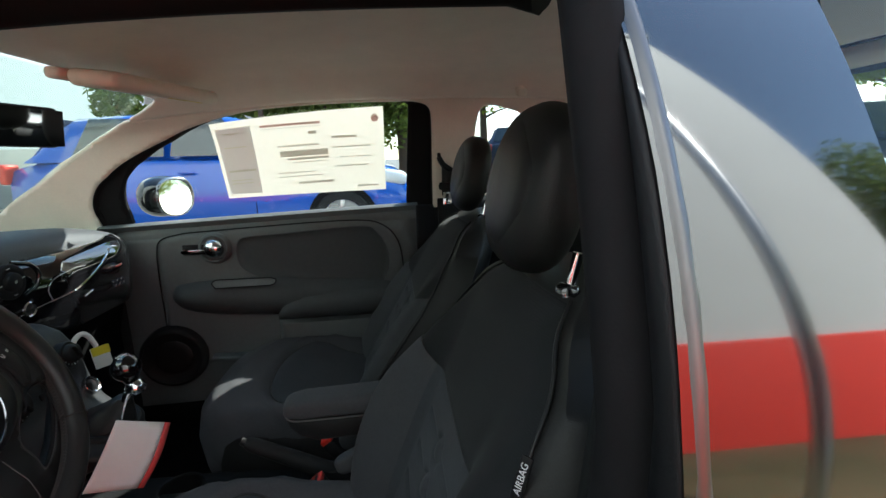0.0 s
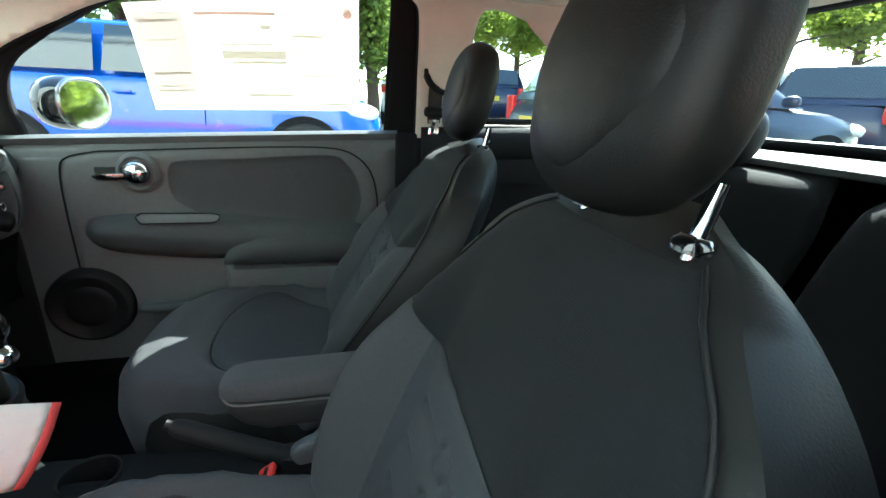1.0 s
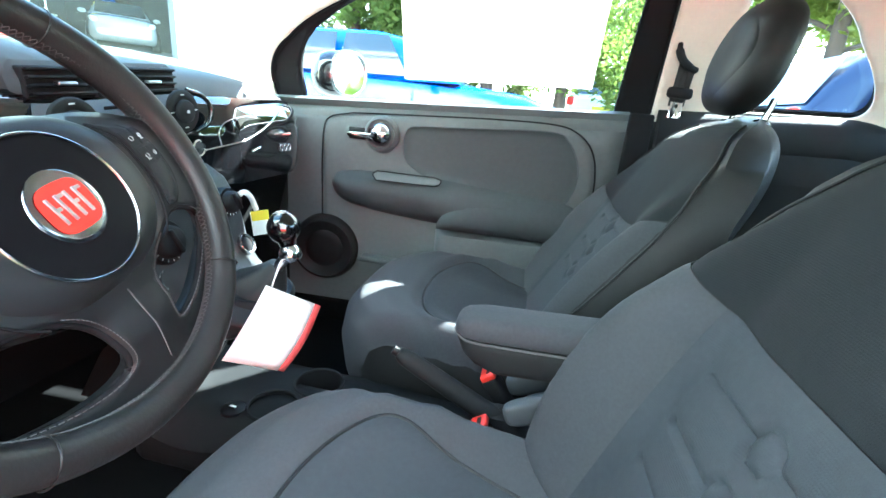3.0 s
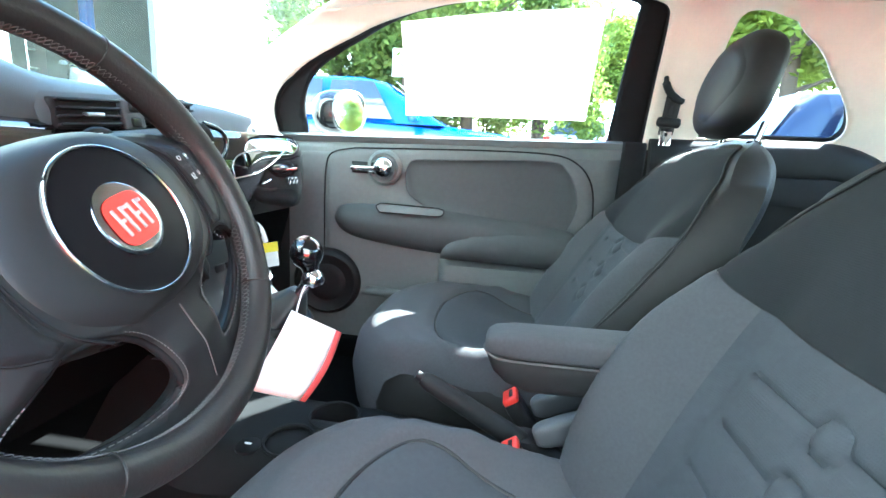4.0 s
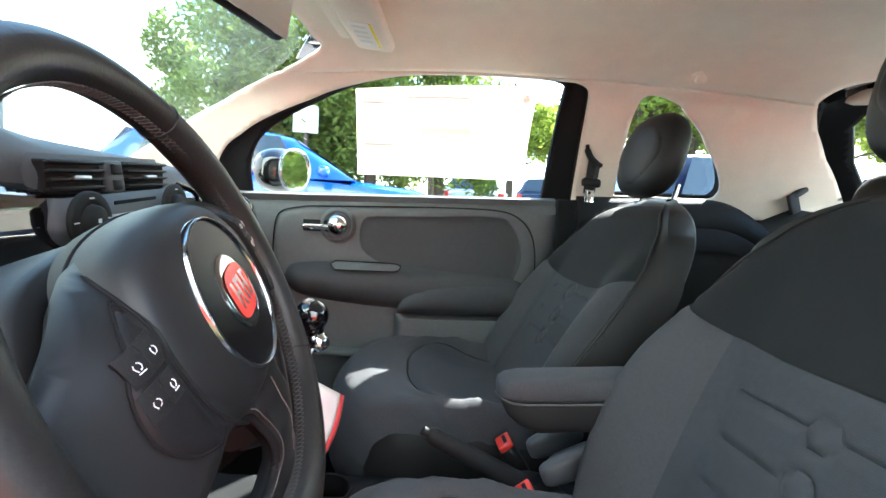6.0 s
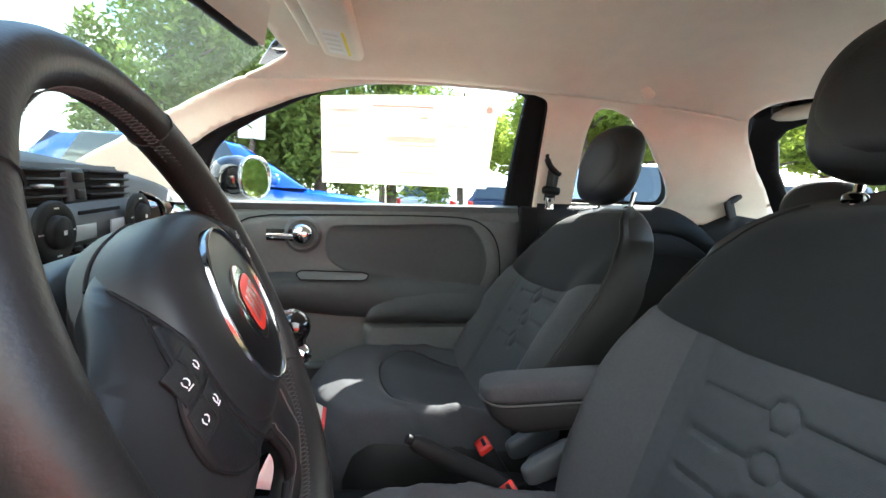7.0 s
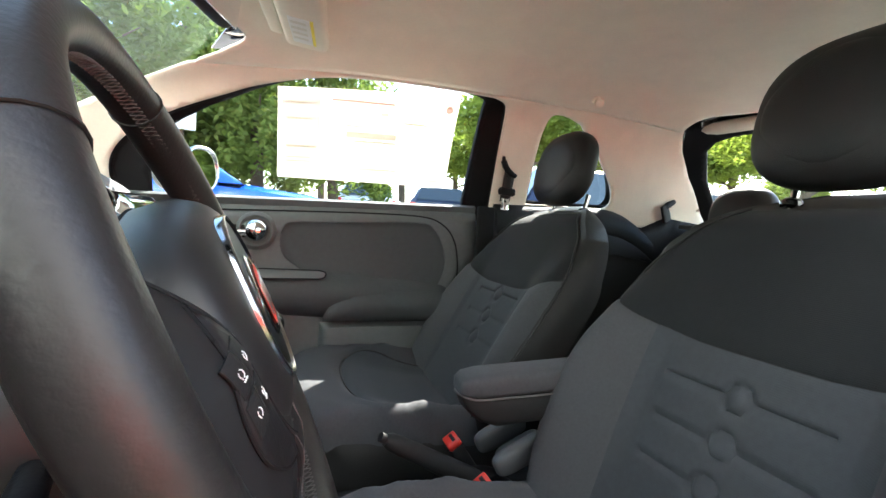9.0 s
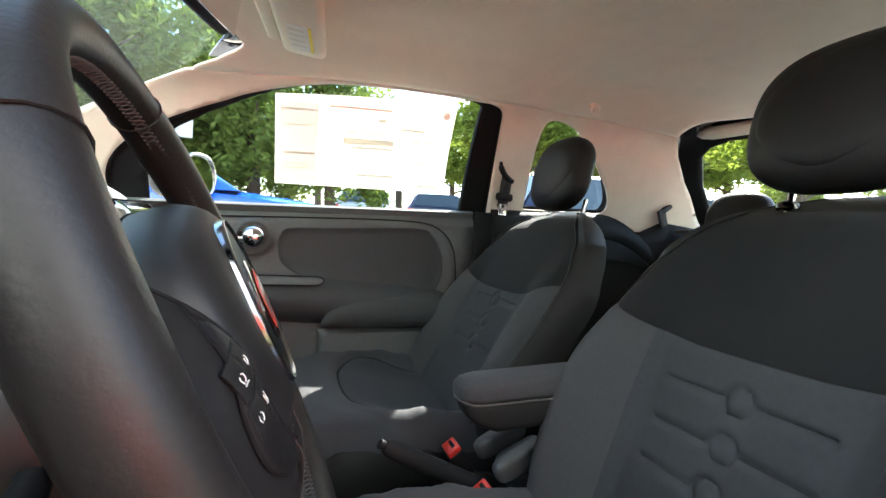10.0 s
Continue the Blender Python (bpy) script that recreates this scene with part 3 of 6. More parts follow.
def build_door():
    door = thing("passenger_door", "closed front door with dark grey plastic trim and chrome lever", "car door", at=(-0.45, 0.62, 0.25))
    frame_ring = [(DOOR_HOLE[0][0] - 0.004, -0.05)] + [(x, h) for x, h in DOOR_HOLE] + [(DOOR_HOLE[-1][0] + 0.004, -0.05)]
    glass_ring = [(DOOR_GLASS[0][0], -0.02)] + DOOR_GLASS + [(DOOR_GLASS[-1][0], -0.02)]
    part("window_frame", sheet(frame_ring, [glass_ring], lambda x, h: side(x, h, 0.012), 0.012), RUBBER, door, thick=0.03, offset=1)
    part("frame_lip", tube([side(x, h, 0.006) for x, h in DOOR_HOLE[4:-1]], 0.006, 8), RUBBER, door)
    part("window_seal", tube([side(*q, 0.018) for q in DOOR_GLASS], 0.005, 6), RUBBER, door)
    pane = part("window", sheet(glass_ring, [], lambda x, h: side(x, h, 0.03), 0.06), PANE, door, thick=0.004, smooth=False)
    pane.visible_shadow = False
    # main trim
    zt = lambda x: sill_z(x) - 0.045
    ring = [(-0.965, 0.27)] + [(-0.965 + 0.995 * k / 8, zt(-0.965 + 0.995 * k / 8)) for k in range(9)] + [(0.03, 0.6), (-0.05, 0.27)]
    def panel(x, z):
        d = max(0.0, zt(x) - z)
        return (x, door_y(x) + 0.012 * math.exp(-((d / 0.03) ** 2)), z)
    part("trim_panel", sheet(ring, [], panel, 0.04), TRIM, door, thick=0.02, offset=1)
    part("edge_seal", box((0.06, 0.02, 0.62), pose(0.052, 0.615, 0.655), 0.006), RUBBER, door)
    # sill ledge
    rows = []
    for k in range(25):
        x = -0.965 + 0.995 * k / 24
        y0, z = door_y(x) + 0.010, zt(x)
        s = side(x, 0.0).y
        rows.append([(x, y0 - 0.001, z - 0.03), (x, y0, z), (x, y0 + 0.003, z + 0.010), (x, y0 + 0.012, z + 0.018), (x, s - 0.018, z + 0.035), (x, s - 0.004, z + 0.042), (x, s + 0.025, z + 0.042), (x, s + 0.025, z - 0.03)])
    part("sill_ledge", loft(rows, closed=True), TRIM, door)
    # raised field with a groove round it
    field = line2([(-0.81, 0.45), (-0.81, 0.63), (-0.811, 0.75), (-0.806, 0.849), (-0.785, 0.884), (-0.72, 0.90)]) + line2([(-0.557, 0.908), (-0.315, 0.918), (-0.155, 0.918), (-0.089, 0.898), (-0.049, 0.856), (-0.031, 0.792), (-0.03, 0.70), (-0.05, 0.45)])
    part("field_groove", tube([(x, door_y(x) - 0.002, z) for x, z in field], 0.0022, 6), RUBBER, door)
    insert = line2([(-0.50, 0.742), (-0.555, 0.78), (-0.568, 0.83), (-0.555, 0.872), (-0.52, 0.881)]) + line2([(-0.394, 0.887), (-0.169, 0.899), (-0.115, 0.878), (-0.082, 0.821), (-0.078, 0.76), (-0.10, 0.70)]) + [(-0.285, 0.715), (-0.42, 0.735)]
    part("raised_field", sheet(field, [insert], lambda x, z: (x, door_y(x) - 0.006, z), 0.010, puff=0.011, soft=0.006), TRIM, door)
    part("upper_insert", sheet(insert, [], lambda x, z: (x, door_y(x) - 0.0010 - 0.006 * max(0.0, min(1.0, (0.80 - z) / 0.08)), z), 0.010, puff=-0.0052, soft=0.006), TRIM_SOFT, door)
    part("insert_edge", tube([(x, door_y(x) - 0.0050, z) for x, z in insert + insert[:1]], 0.0022, 6), DASH, door)
    # armrest: a long swelling
    arm = line2([(-0.40, 0.608), (-0.541, 0.618), (-0.675, 0.634), (-0.742, 0.652), (-0.771, 0.682), (-0.772, 0.708), (-0.751, 0.733), (-0.69, 0.742)]) + line2([(-0.5, 0.745), (-0.42, 0.738), (-0.285, 0.726), (-0.10, 0.710), (-0.06, 0.68), (-0.07, 0.615)])
    def armrest(x, z):
        d = edge_gap(x, z, arm)
        return (x, door_y(x) - 0.012 - 0.042 * (1 - math.exp(-d / 0.022)), z)
    part("armrest", sheet(arm, [], armrest, 0.012), TRIM_SOFT, door)
    pull = line2([(-0.628, 0.725), (-0.640, 0.740), (-0.628, 0.750)], 3) + line2([(-0.462, 0.748), (-0.444, 0.742), (-0.448, 0.730), (-0.462, 0.725)], 3)
    part("pull_cup", sheet(pull, [], lambda x, z: (x, door_y(x) - 0.054 + 0.46 * (z - 0.716), z), 0.008, puff=0.002, soft=0.003), TRIM, door)
    part("pull_cup_edge", tube([(x, door_y(x) - 0.055 + 0.45 * (z - 0.716), z) for x, z in pull + pull[:1]], 0.0018, 6), RUBBER, door)
    # map pocket
    poc = line2([(-0.447, 0.604), (-0.442, 0.628), (-0.415, 0.660), (-0.361, 0.681)]) + line2([(-0.25, 0.690), (-0.122, 0.689), (-0.06, 0.675), (-0.05, 0.60)])
    def pocket(x, z):
        d = edge_gap(x, z, poc)
        return (x, door_y(x) - 0.045 - 0.022 * (1 - math.exp(-d / 0.015)), z)
    part("map_pocket", sheet(poc, [], pocket, 0.012), TRIM_SOFT, door)
    low = [(-0.452, 0.50), (-0.452, 0.597), (-0.05, 0.594), (-0.06, 0.50)]
    part("pocket_front", sheet(low, [], lambda x, z: (x, door_y(x) - 0.040 + 0.02 * (0.6 - z), z), 0.012, puff=0.025, soft=0.006), TRIM, door)
    part("lower_step", box((0.62, 0.06, 0.018), pose(-0.365, door_y(-0.365) - 0.01, 0.4645, 0, 3, 2.5), 0.006), TRIM, door)
    # loudspeaker
    m = pose(-0.795, door_y(-0.8) + 0.005, 0.494, 90, 0, 8)
    sp = part("speaker", lathe([(0.104, 0.0), (0.102, 0.03), (0.095, 0.043), (0.088, 0.045)], m, 40), CONSOLE, door)
    part("speaker_grille", lathe([(0.088, 0.044), (0.082, 0.038), (0.058, 0.034), (0.055, 0.037), (0.035, 0.036), (0.0005, 0.038)], m), BLACK, sp)
    # lever
    m = pose(-0.630, door_y(-0.63) - 0.008, 0.849, 90, 0, 0)
    part("lever_bezel", lathe([(0.052, 0.0), (0.050, 0.008), (0.042, 0.012), (0.036, 0.004), (0.0005, 0.002)], m), TRIM, door)
    part("lever_boss", lathe([(0.030, 0.004), (0.031, 0.014), (0.028, 0.024), (0.020, 0.031), (0.010, 0.0345), (0.0005, 0.0355)], m), CHROME, door, "chrome boss")
    part("lever_recess", box((0.075, 0.006, 0.034), pose(-0.69, door_y(-0.7) - 0.010, 0.846), 0.003), BLACK, door)
    yb = door_y(-0.65) - 0.028
    part("lever", loft([[(x, yb + dy * 0.006, 0.843 + dz * w) for dy, dz in ((-1, -0.8), (-1.2, 0), (-1, 0.8), (0, 1), (1, 0.8), (1, -0.8), (0, -1))] for x, w in ((-0.724, 0.004), (-0.718, 0.008), (-0.69, 0.0085), (-0.655, 0.009), (-0.630, 0.012))]), CHROME, door, "chrome lever")
    # outside mirror: a black pod with a bright rim round the glass, turned to the driver
    at = pose(-0.797, 0.726, 1.010, 0, -1.5, -35)
    mir = part("mirror_housing", bolster((0.125, 0.165, 0.140), at @ pose(-0.068, 0.008, 0), 2.4, 32, 18), GLOSS_BLACK, door, "black door mirror with silver rim")
    oval = ring2([(0.060, 0.0), (0.054, 0.042), (0.022, 0.064), (-0.026, 0.062), (-0.054, 0.034), (-0.062, -0.006), (-0.050, -0.044), (-0.018, -0.058), (0.026, -0.056), (0.052, -0.034)], 5)
    part("mirror_rim", tube([at @ Vector((0.010 - 0.12 * y, y, z)) for z, y in oval + oval[:1]], 0.0055, 10), RING_METAL, mir)
    part("mirror_glass", sheet(oval, [], lambda z, y: at @ Vector((0.013 - 0.16 * y - 0.05 * z, y, z)), 0.03), MIRROR, mir, smooth=False)
    return door


DOOR = build_door()
HINGE = Matrix.Translation((-0.965, -0.60, 0))
OPEN_DOOR = copy_thing(DOOR, HINGE @ pose(0, 0, 0, 0, 0, -64) @ HINGE.inverted() @ MIRROR_Y @ DOOR.matrix_basis)
OPEN_DOOR.name = "driver_door"
tagged(OPEN_DOOR, "wide open front door with dark grey plastic trim", "car door")


# ---- window sticker ----
def build_sticker():
    st = thing("window_sticker", "printed white price label stuck inside the door window", "label", at=(-0.33, 0.60, 1.0))
    def on(x, h, out=0.022):
        return side(x, h, out)
    ring = [(-0.585, 0.048), (-0.590, 0.278), (-0.072, 0.292), (-0.076, 0.040)]
    part("sheet", sheet(ring, [], on, 0.05), STICKER_PAPER, st)
    part("side_field", sheet([(-0.575, 0.060), (-0.579, 0.262), (-0.478, 0.264), (-0.478, 0.058)], [], lambda x, h: on(x, h, 0.0212), 0.05), FIELD, st, "pale lilac side field", smooth=False)
    bars = ((-0.57, -0.49, 0.240, 0.246, 1), (-0.45, -0.27, 0.254, 0.262, 2), (-0.45, -0.27, 0.246, 0.248, 1), (-0.41, -0.28, 0.190, 0.194, 0), (-0.405, -0.255, 0.165, 0.180, 1), (-0.385, -0.255, 0.152, 0.160, 1), (-0.37, -0.255, 0.142, 0.145, 0), (-0.36, -0.245, 0.075, 0.082, 1), (-0.565, -0.485, 0.128, 0.134, 1), (-0.17, -0.10, 0.055, 0.060, 1),
            (-0.31, -0.285, 0.222, 0.232, 1), (-0.24, -0.16, 0.205, 0.212, 0), (-0.24, -0.12, 0.180, 0.183, 0), (-0.24, -0.13, 0.120, 0.124, 0), (-0.42, -0.30, 0.110, 0.113, 0), (-0.42, -0.28, 0.098, 0.101, 0), (-0.565, -0.50, 0.20, 0.203, 0), (-0.565, -0.50, 0.10, 0.103, 0), (-0.565, -0.50, 0.09, 0.093, 0), (-0.22, -0.12, 0.15, 0.153, 0))
    for a, b, c, d, tone in bars:
        part("print_bar", sheet([(a, c), (a, d), (b, d), (b, c)], [], lambda x, h: on(x, h, 0.0203), 0.05), (INK_PALE, INK_GREY, INK_PALE_RED)[tone], st, smooth=False)
    part("round_mark", sheet(ring2([(-0.10 + 0.012 * math.cos(a), 0.262 + 0.012 * math.sin(a)) for a in (math.pi * k / 4 for k in range(8))], 2), [], lambda x, h: on(x, h, 0.0205), 0.02), INK_PALE_RED, st, smooth=False)
    return st


build_sticker()


# ---- front seats ----
def back_front(u, z, rake=0.40, foot=0.0, full=1.0):
    """Front surface of a backrest: u metres from its middle, z height; x grows to the rear."""
    x = foot + (z - 0.70) * rake
    up = max(0.0, min(1.0, (z - 0.78) / 0.19))
    swell = bend(z, (0.42, 0.55, 0.65, 0.72, 0.78, 0.84, 0.90), (0.06, 0.10, 0.108, 0.092, 0.052, 0.018, 0.0))
    t = max(0.0, min(1.0, (abs(u) - 0.12) / 0.10))
    lift = full * swell * t * t * (3 - 2 * t)
    crown = 0.03 * up * (abs(u) / 0.2) ** 2
    edge = max(0.0, (abs(u) - 0.212) / 0.055)
    return x - lift + crown + 0.10 * edge ** 2.2 + 0.09 * max(0.0, (z - 0.90) / 0.075) ** 2.5


def back_half(z):
    return bend(z, (0.42, 0.50, 0.60, 0.70, 0.78, 0.84, 0.89, 0.93, 0.955, 0.972), (0.24, 0.258, 0.270, 0.274, 0.268, 0.250, 0.218, 0.17, 0.12, 0.04))


def cushion_top(u, s, low=0.0, nose=0.0):
    """Cushion surface: s runs forward from the backrest, over the nose and down."""
    path = [(-0.02, 0.452), (-0.14, 0.458), (-0.26, 0.472), (-0.36, 0.494), (-0.44 - 0.4 * nose, 0.522 + 0.1 * nose), (-0.50 - 0.8 * nose, 0.528 + 0.1 * nose), (-0.545 - nose, 0.512 + 0.2 * nose), (-0.578 - nose, 0.474 + 0.2 * nose), (-0.590 - nose, 0.42), (-0.580 - nose, 0.35), (-0.555 - nose, 0.29)]
    run = [0.0]
    for a, b in zip(path, path[1:]):
        run.append(run[-1] + math.hypot(a[0] - b[0], a[1] - b[1]))
    x, z = knot(s, run, [p[0] for p in path]), knot(s, run, [p[1] for p in path])
    side_lift = 0.046 * max(0.0, min(1.0, (abs(u) - 0.10) / 0.11)) ** 2 * max(0.0, min(1.0, (0.46 - s) / 0.16))
    drop = max(0.0, (abs(u) - 0.215) / 0.055)
    round_plan = 0.13 * (abs(u) / 0.265) ** 3 * max(0.0, min(1.0, (s - 0.22) / 0.25))
    return Vector((x + round_plan, u, z + side_lift - 0.10 * drop ** 2.2 - low * max(0.0, 1 - s / 1.6)))


def build_seat(name, label, place, low, nose=0.0, rake=0.40, foot=0.0, full=0.9, middle=0.003, raised=0.0, back=0.0, head_at=(0.0, 0.0)):
    seat = thing(name, label, "car seat", "front seats")
    top_at = lambda u, s: cushion_top(u, s, low, nose)
    fore = lambda u, z: back_front(u, z, rake, foot, full)
    # backrest parts
    zs = [0.42 + (0.972 - 0.42) * k / 22 for k in range(23)]
    seam = lambda u: bend(abs(u), (0, 0.10, 0.15, 0.20, 0.27), (0.751, 0.753, 0.762, 0.781, 0.802))
    piped = lambda z: back_half(z) - 0.024
    crest = [0.805 + 0.012 * k for k in range(13)]
    top_ring = [(-piped(z), z) for z in crest] + [(piped(z), z) for z in crest[::-1]]
    top_ring += [(piped(0.792), 0.793)] + [(u, seam(u)) for u in (0.232, 0.2, 0.175, 0.15, 0.12, 0.08, 0.04, 0, -0.04, -0.08, -0.12, -0.15, -0.175, -0.2, -0.232)] + [(-piped(0.792), 0.793)]
    at = lambda u, z: Vector((fore(u, z), u, z))
    part("upper_back", sheet(top_ring, [], at, 0.012, puff=0.003, soft=0.008, flip=True), CLOTH_DARK, seat, "black cloth upper back panel")
    ins = [(-0.144, 0.45), (-0.146, 0.6), (-0.147, 0.72), (-0.148, seam(0.148) - 0.001)] + [(u, seam(u) - 0.001) for u in (-0.12, -0.08, -0.04, 0, 0.04, 0.08, 0.12)] + [(0.148, seam(0.148) - 0.001), (0.147, 0.72), (0.146, 0.6), (0.144, 0.45)]

    def quilted(u, z):
        p = at(u, z)
        dent = 0.0
        for zc in (0.697, 0.640, 0.585):
            r = math.hypot(u - middle, z - zc - raised)
            dent += 0.0062 * math.exp(-((r - 0.0175) / 0.0038) ** 2) - 0.0030 * math.exp(-((r / 0.011) ** 2))
            if r > 0.018 and abs(u - middle) < 0.108:
                dent += 0.0062 * math.exp(-((z - zc - raised) / 0.0040) ** 2) * min(1.0, (r - 0.018) / 0.006)
        p.x += dent
        return p
    part("back_insert", sheet(ins, [], quilted, 0.0046, puff=0.0025, soft=0.006, flip=True), CLOTH, seat, "grey ribbed cloth with embossed round buttons")
    for s in (-1, 1):
        ring = [(s * 0.144, 0.45), (s * 0.146, 0.6), (s * 0.147, 0.72), (s * 0.148, seam(0.148) - 0.001), (s * 0.175, seam(0.175) - 0.001), (s * 0.20, seam(0.20) - 0.001), (s * 0.228, seam(0.228) - 0.001), (s * piped(0.792), 0.790)] + [(s * piped(0.775 - 0.02 * k), 0.775 - 0.02 * k) for k in range(17)]
        part("back_bolster", sheet(ring, [], at, 0.008, puff=0.0025, soft=0.006, flip=True), CLOTH_SIDE, seat, "plain grey cloth side bolster")
    # rear shell of the backrest
    rows = []
    for z in zs[:16] + [0.80 + 0.0086 * k for k in range(21)]:
        w = back_half(z)
        n = 41
        front = [(fore(w * (2 * k / (n - 1) - 1), z) + 0.0085 - 0.0065 * abs(2 * k / (n - 1) - 1) ** 8, w * (2 * k / (n - 1) - 1), z) for k in range(n)]
        depth = bend(z, (0.42, 0.6, 0.8, 0.88, 0.93, 0.972), (0.165, 0.178, 0.165, 0.150, 0.130, 0.088))
        rear = []
        for k in range(n):
            u = -w * (2 * k / (n - 1) - 1)
            rear.append((max(foot + rake * (z - 0.70) + depth * (1 - 0.46 * abs(u / w) ** 3), fore(u, z) + 0.014), u, z))
        rows.append(front + rear)
    part("back_shell", loft(rows), VINYL, seat, "dark vinyl seat back")
    # seam piping down the flanks
    for s in (-1, 1):
        pts = [Vector((fore(s * (piped(z) + 0.001), z) + 0.0015, s * (piped(z) + 0.001), z)) for z in (0.46 + 0.01 * k for k in range(50))]
        part("side_seam", tube(pts, 0.0022, 8), VINYL, seat)
    # cushion
    mid = line2([(-0.140, 0.03), (-0.158, 0.16), (-0.182, 0.28), (-0.196, 0.345), (-0.188, 0.388), (-0.150, 0.410), (-0.08, 0.420), (0.0, 0.423), (0.08, 0.420), (0.150, 0.410), (0.188, 0.388), (0.196, 0.345), (0.182, 0.28), (0.158, 0.16), (0.140, 0.03)], 4)
    part("cushion_insert", sheet(mid, [], top_at, 0.012, puff=0.007, soft=0.012), CLOTH, seat, "grey ribbed cloth seat insert")
    part("cushion_seam", tube([top_at(*q) - Vector((0, 0, 0.0062)) for q in mid[1:-1]], 0.0022, 6), VINYL, seat)
    rim = [(-0.25, 0.02), (-0.262, 0.2), (-0.265, 0.4), (-0.26, 0.5), (-0.25, 0.6), (-0.235, 0.80), (0.235, 0.80), (0.25, 0.6), (0.26, 0.5), (0.265, 0.4), (0.262, 0.2), (0.25, 0.02), (0.1405, 0.02)] + [(q[0] * 1.004, q[1] + 0.001) for q in mid[::-1]] + [(-0.1405, 0.02)]
    part("cushion_rim", sheet(rim, [], top_at, 0.012, puff=0.007, soft=0.012), CLOTH_SIDE, seat, "plain grey cloth cushion edge")
    rows = []
    for k in range(14):
        s = 0.02 + 0.78 * k / 13
        ring = [top_at(0.262 * (2 * j / 12 - 1), s) for j in range(13)]
        rows.append([p + Vector((0.012 if s > 0.5 else 0, 0, -0.010)) for p in ring] + [Vector((ring[-1 - j].x + (0.05 if s > 0.5 else 0), ring[-1 - j].y * 0.96, 0.285)) for j in range(13)])
    part("cushion_base", loft(rows), VINYL, seat)
    for s in (-1, 1):
        part("side_cover", box((0.44, 0.035, 0.10), pose(-0.22, s * 0.252, 0.335, 0, -4, 0), 0.015), BLACK, seat)
        part("rail", box((0.50, 0.03, 0.03), pose(-0.25, s * 0.17, 0.265), 0.005), SATIN, seat)
    # head restraint
    hx, hy = head_at
    tilt = pose(0.140 + hx, hy, 1.070, 0, 12, 0)
    head = part("headrest", bolster((0.088, 0.232, 0.206), tilt, 2.7, 40, 24), HEADREST, seat, "black round headrest")
    part("headrest_face", lathe([(0.098, -0.006), (0.092, 0.0025), (0.084, 0.0072), (0.070, 0.0105), (0.045, 0.0130), (0.0005, 0.0140)], tilt @ pose(-0.0316, 0, 0.0, 0, -90, 0) @ Matrix.Diagonal((0.86, 1.0, 1, 1)), 40), HEADREST, head)
    for s in (-1, 1):
        post = part("headrest_post", tube([(0.142 + back, hy + s * 0.074, 0.92), (0.159 + back, hy + s * 0.074, 1.0)], 0.0062, 12), CHROME, seat)
        part("post_collar", lathe([(0.0145, -0.004), (0.0145, 0.003), (0.010, 0.008), (0.007, 0.008)], pose(0.148 + back, hy + s * 0.074, 0.956, 0, 12, 0), 20), GLOSS_BLACK, post)
    seat.matrix_basis = place
    return seat


PASSENGER_SEAT = build_seat("bucket_seat", "grey and black cloth passenger seat with round headrest", pose(0.025, 0.362, 0), -0.008, 0.032, rake=0.56, foot=-0.062, full=0.45, middle=-0.018, raised=0.028, back=0.012)
DRIVER_SEAT = build_seat("bucket_seat", "grey and black cloth driver's seat with folding armrest", pose(0, -0.302, 0), 0.022, head_at=(-0.013, -0.016))


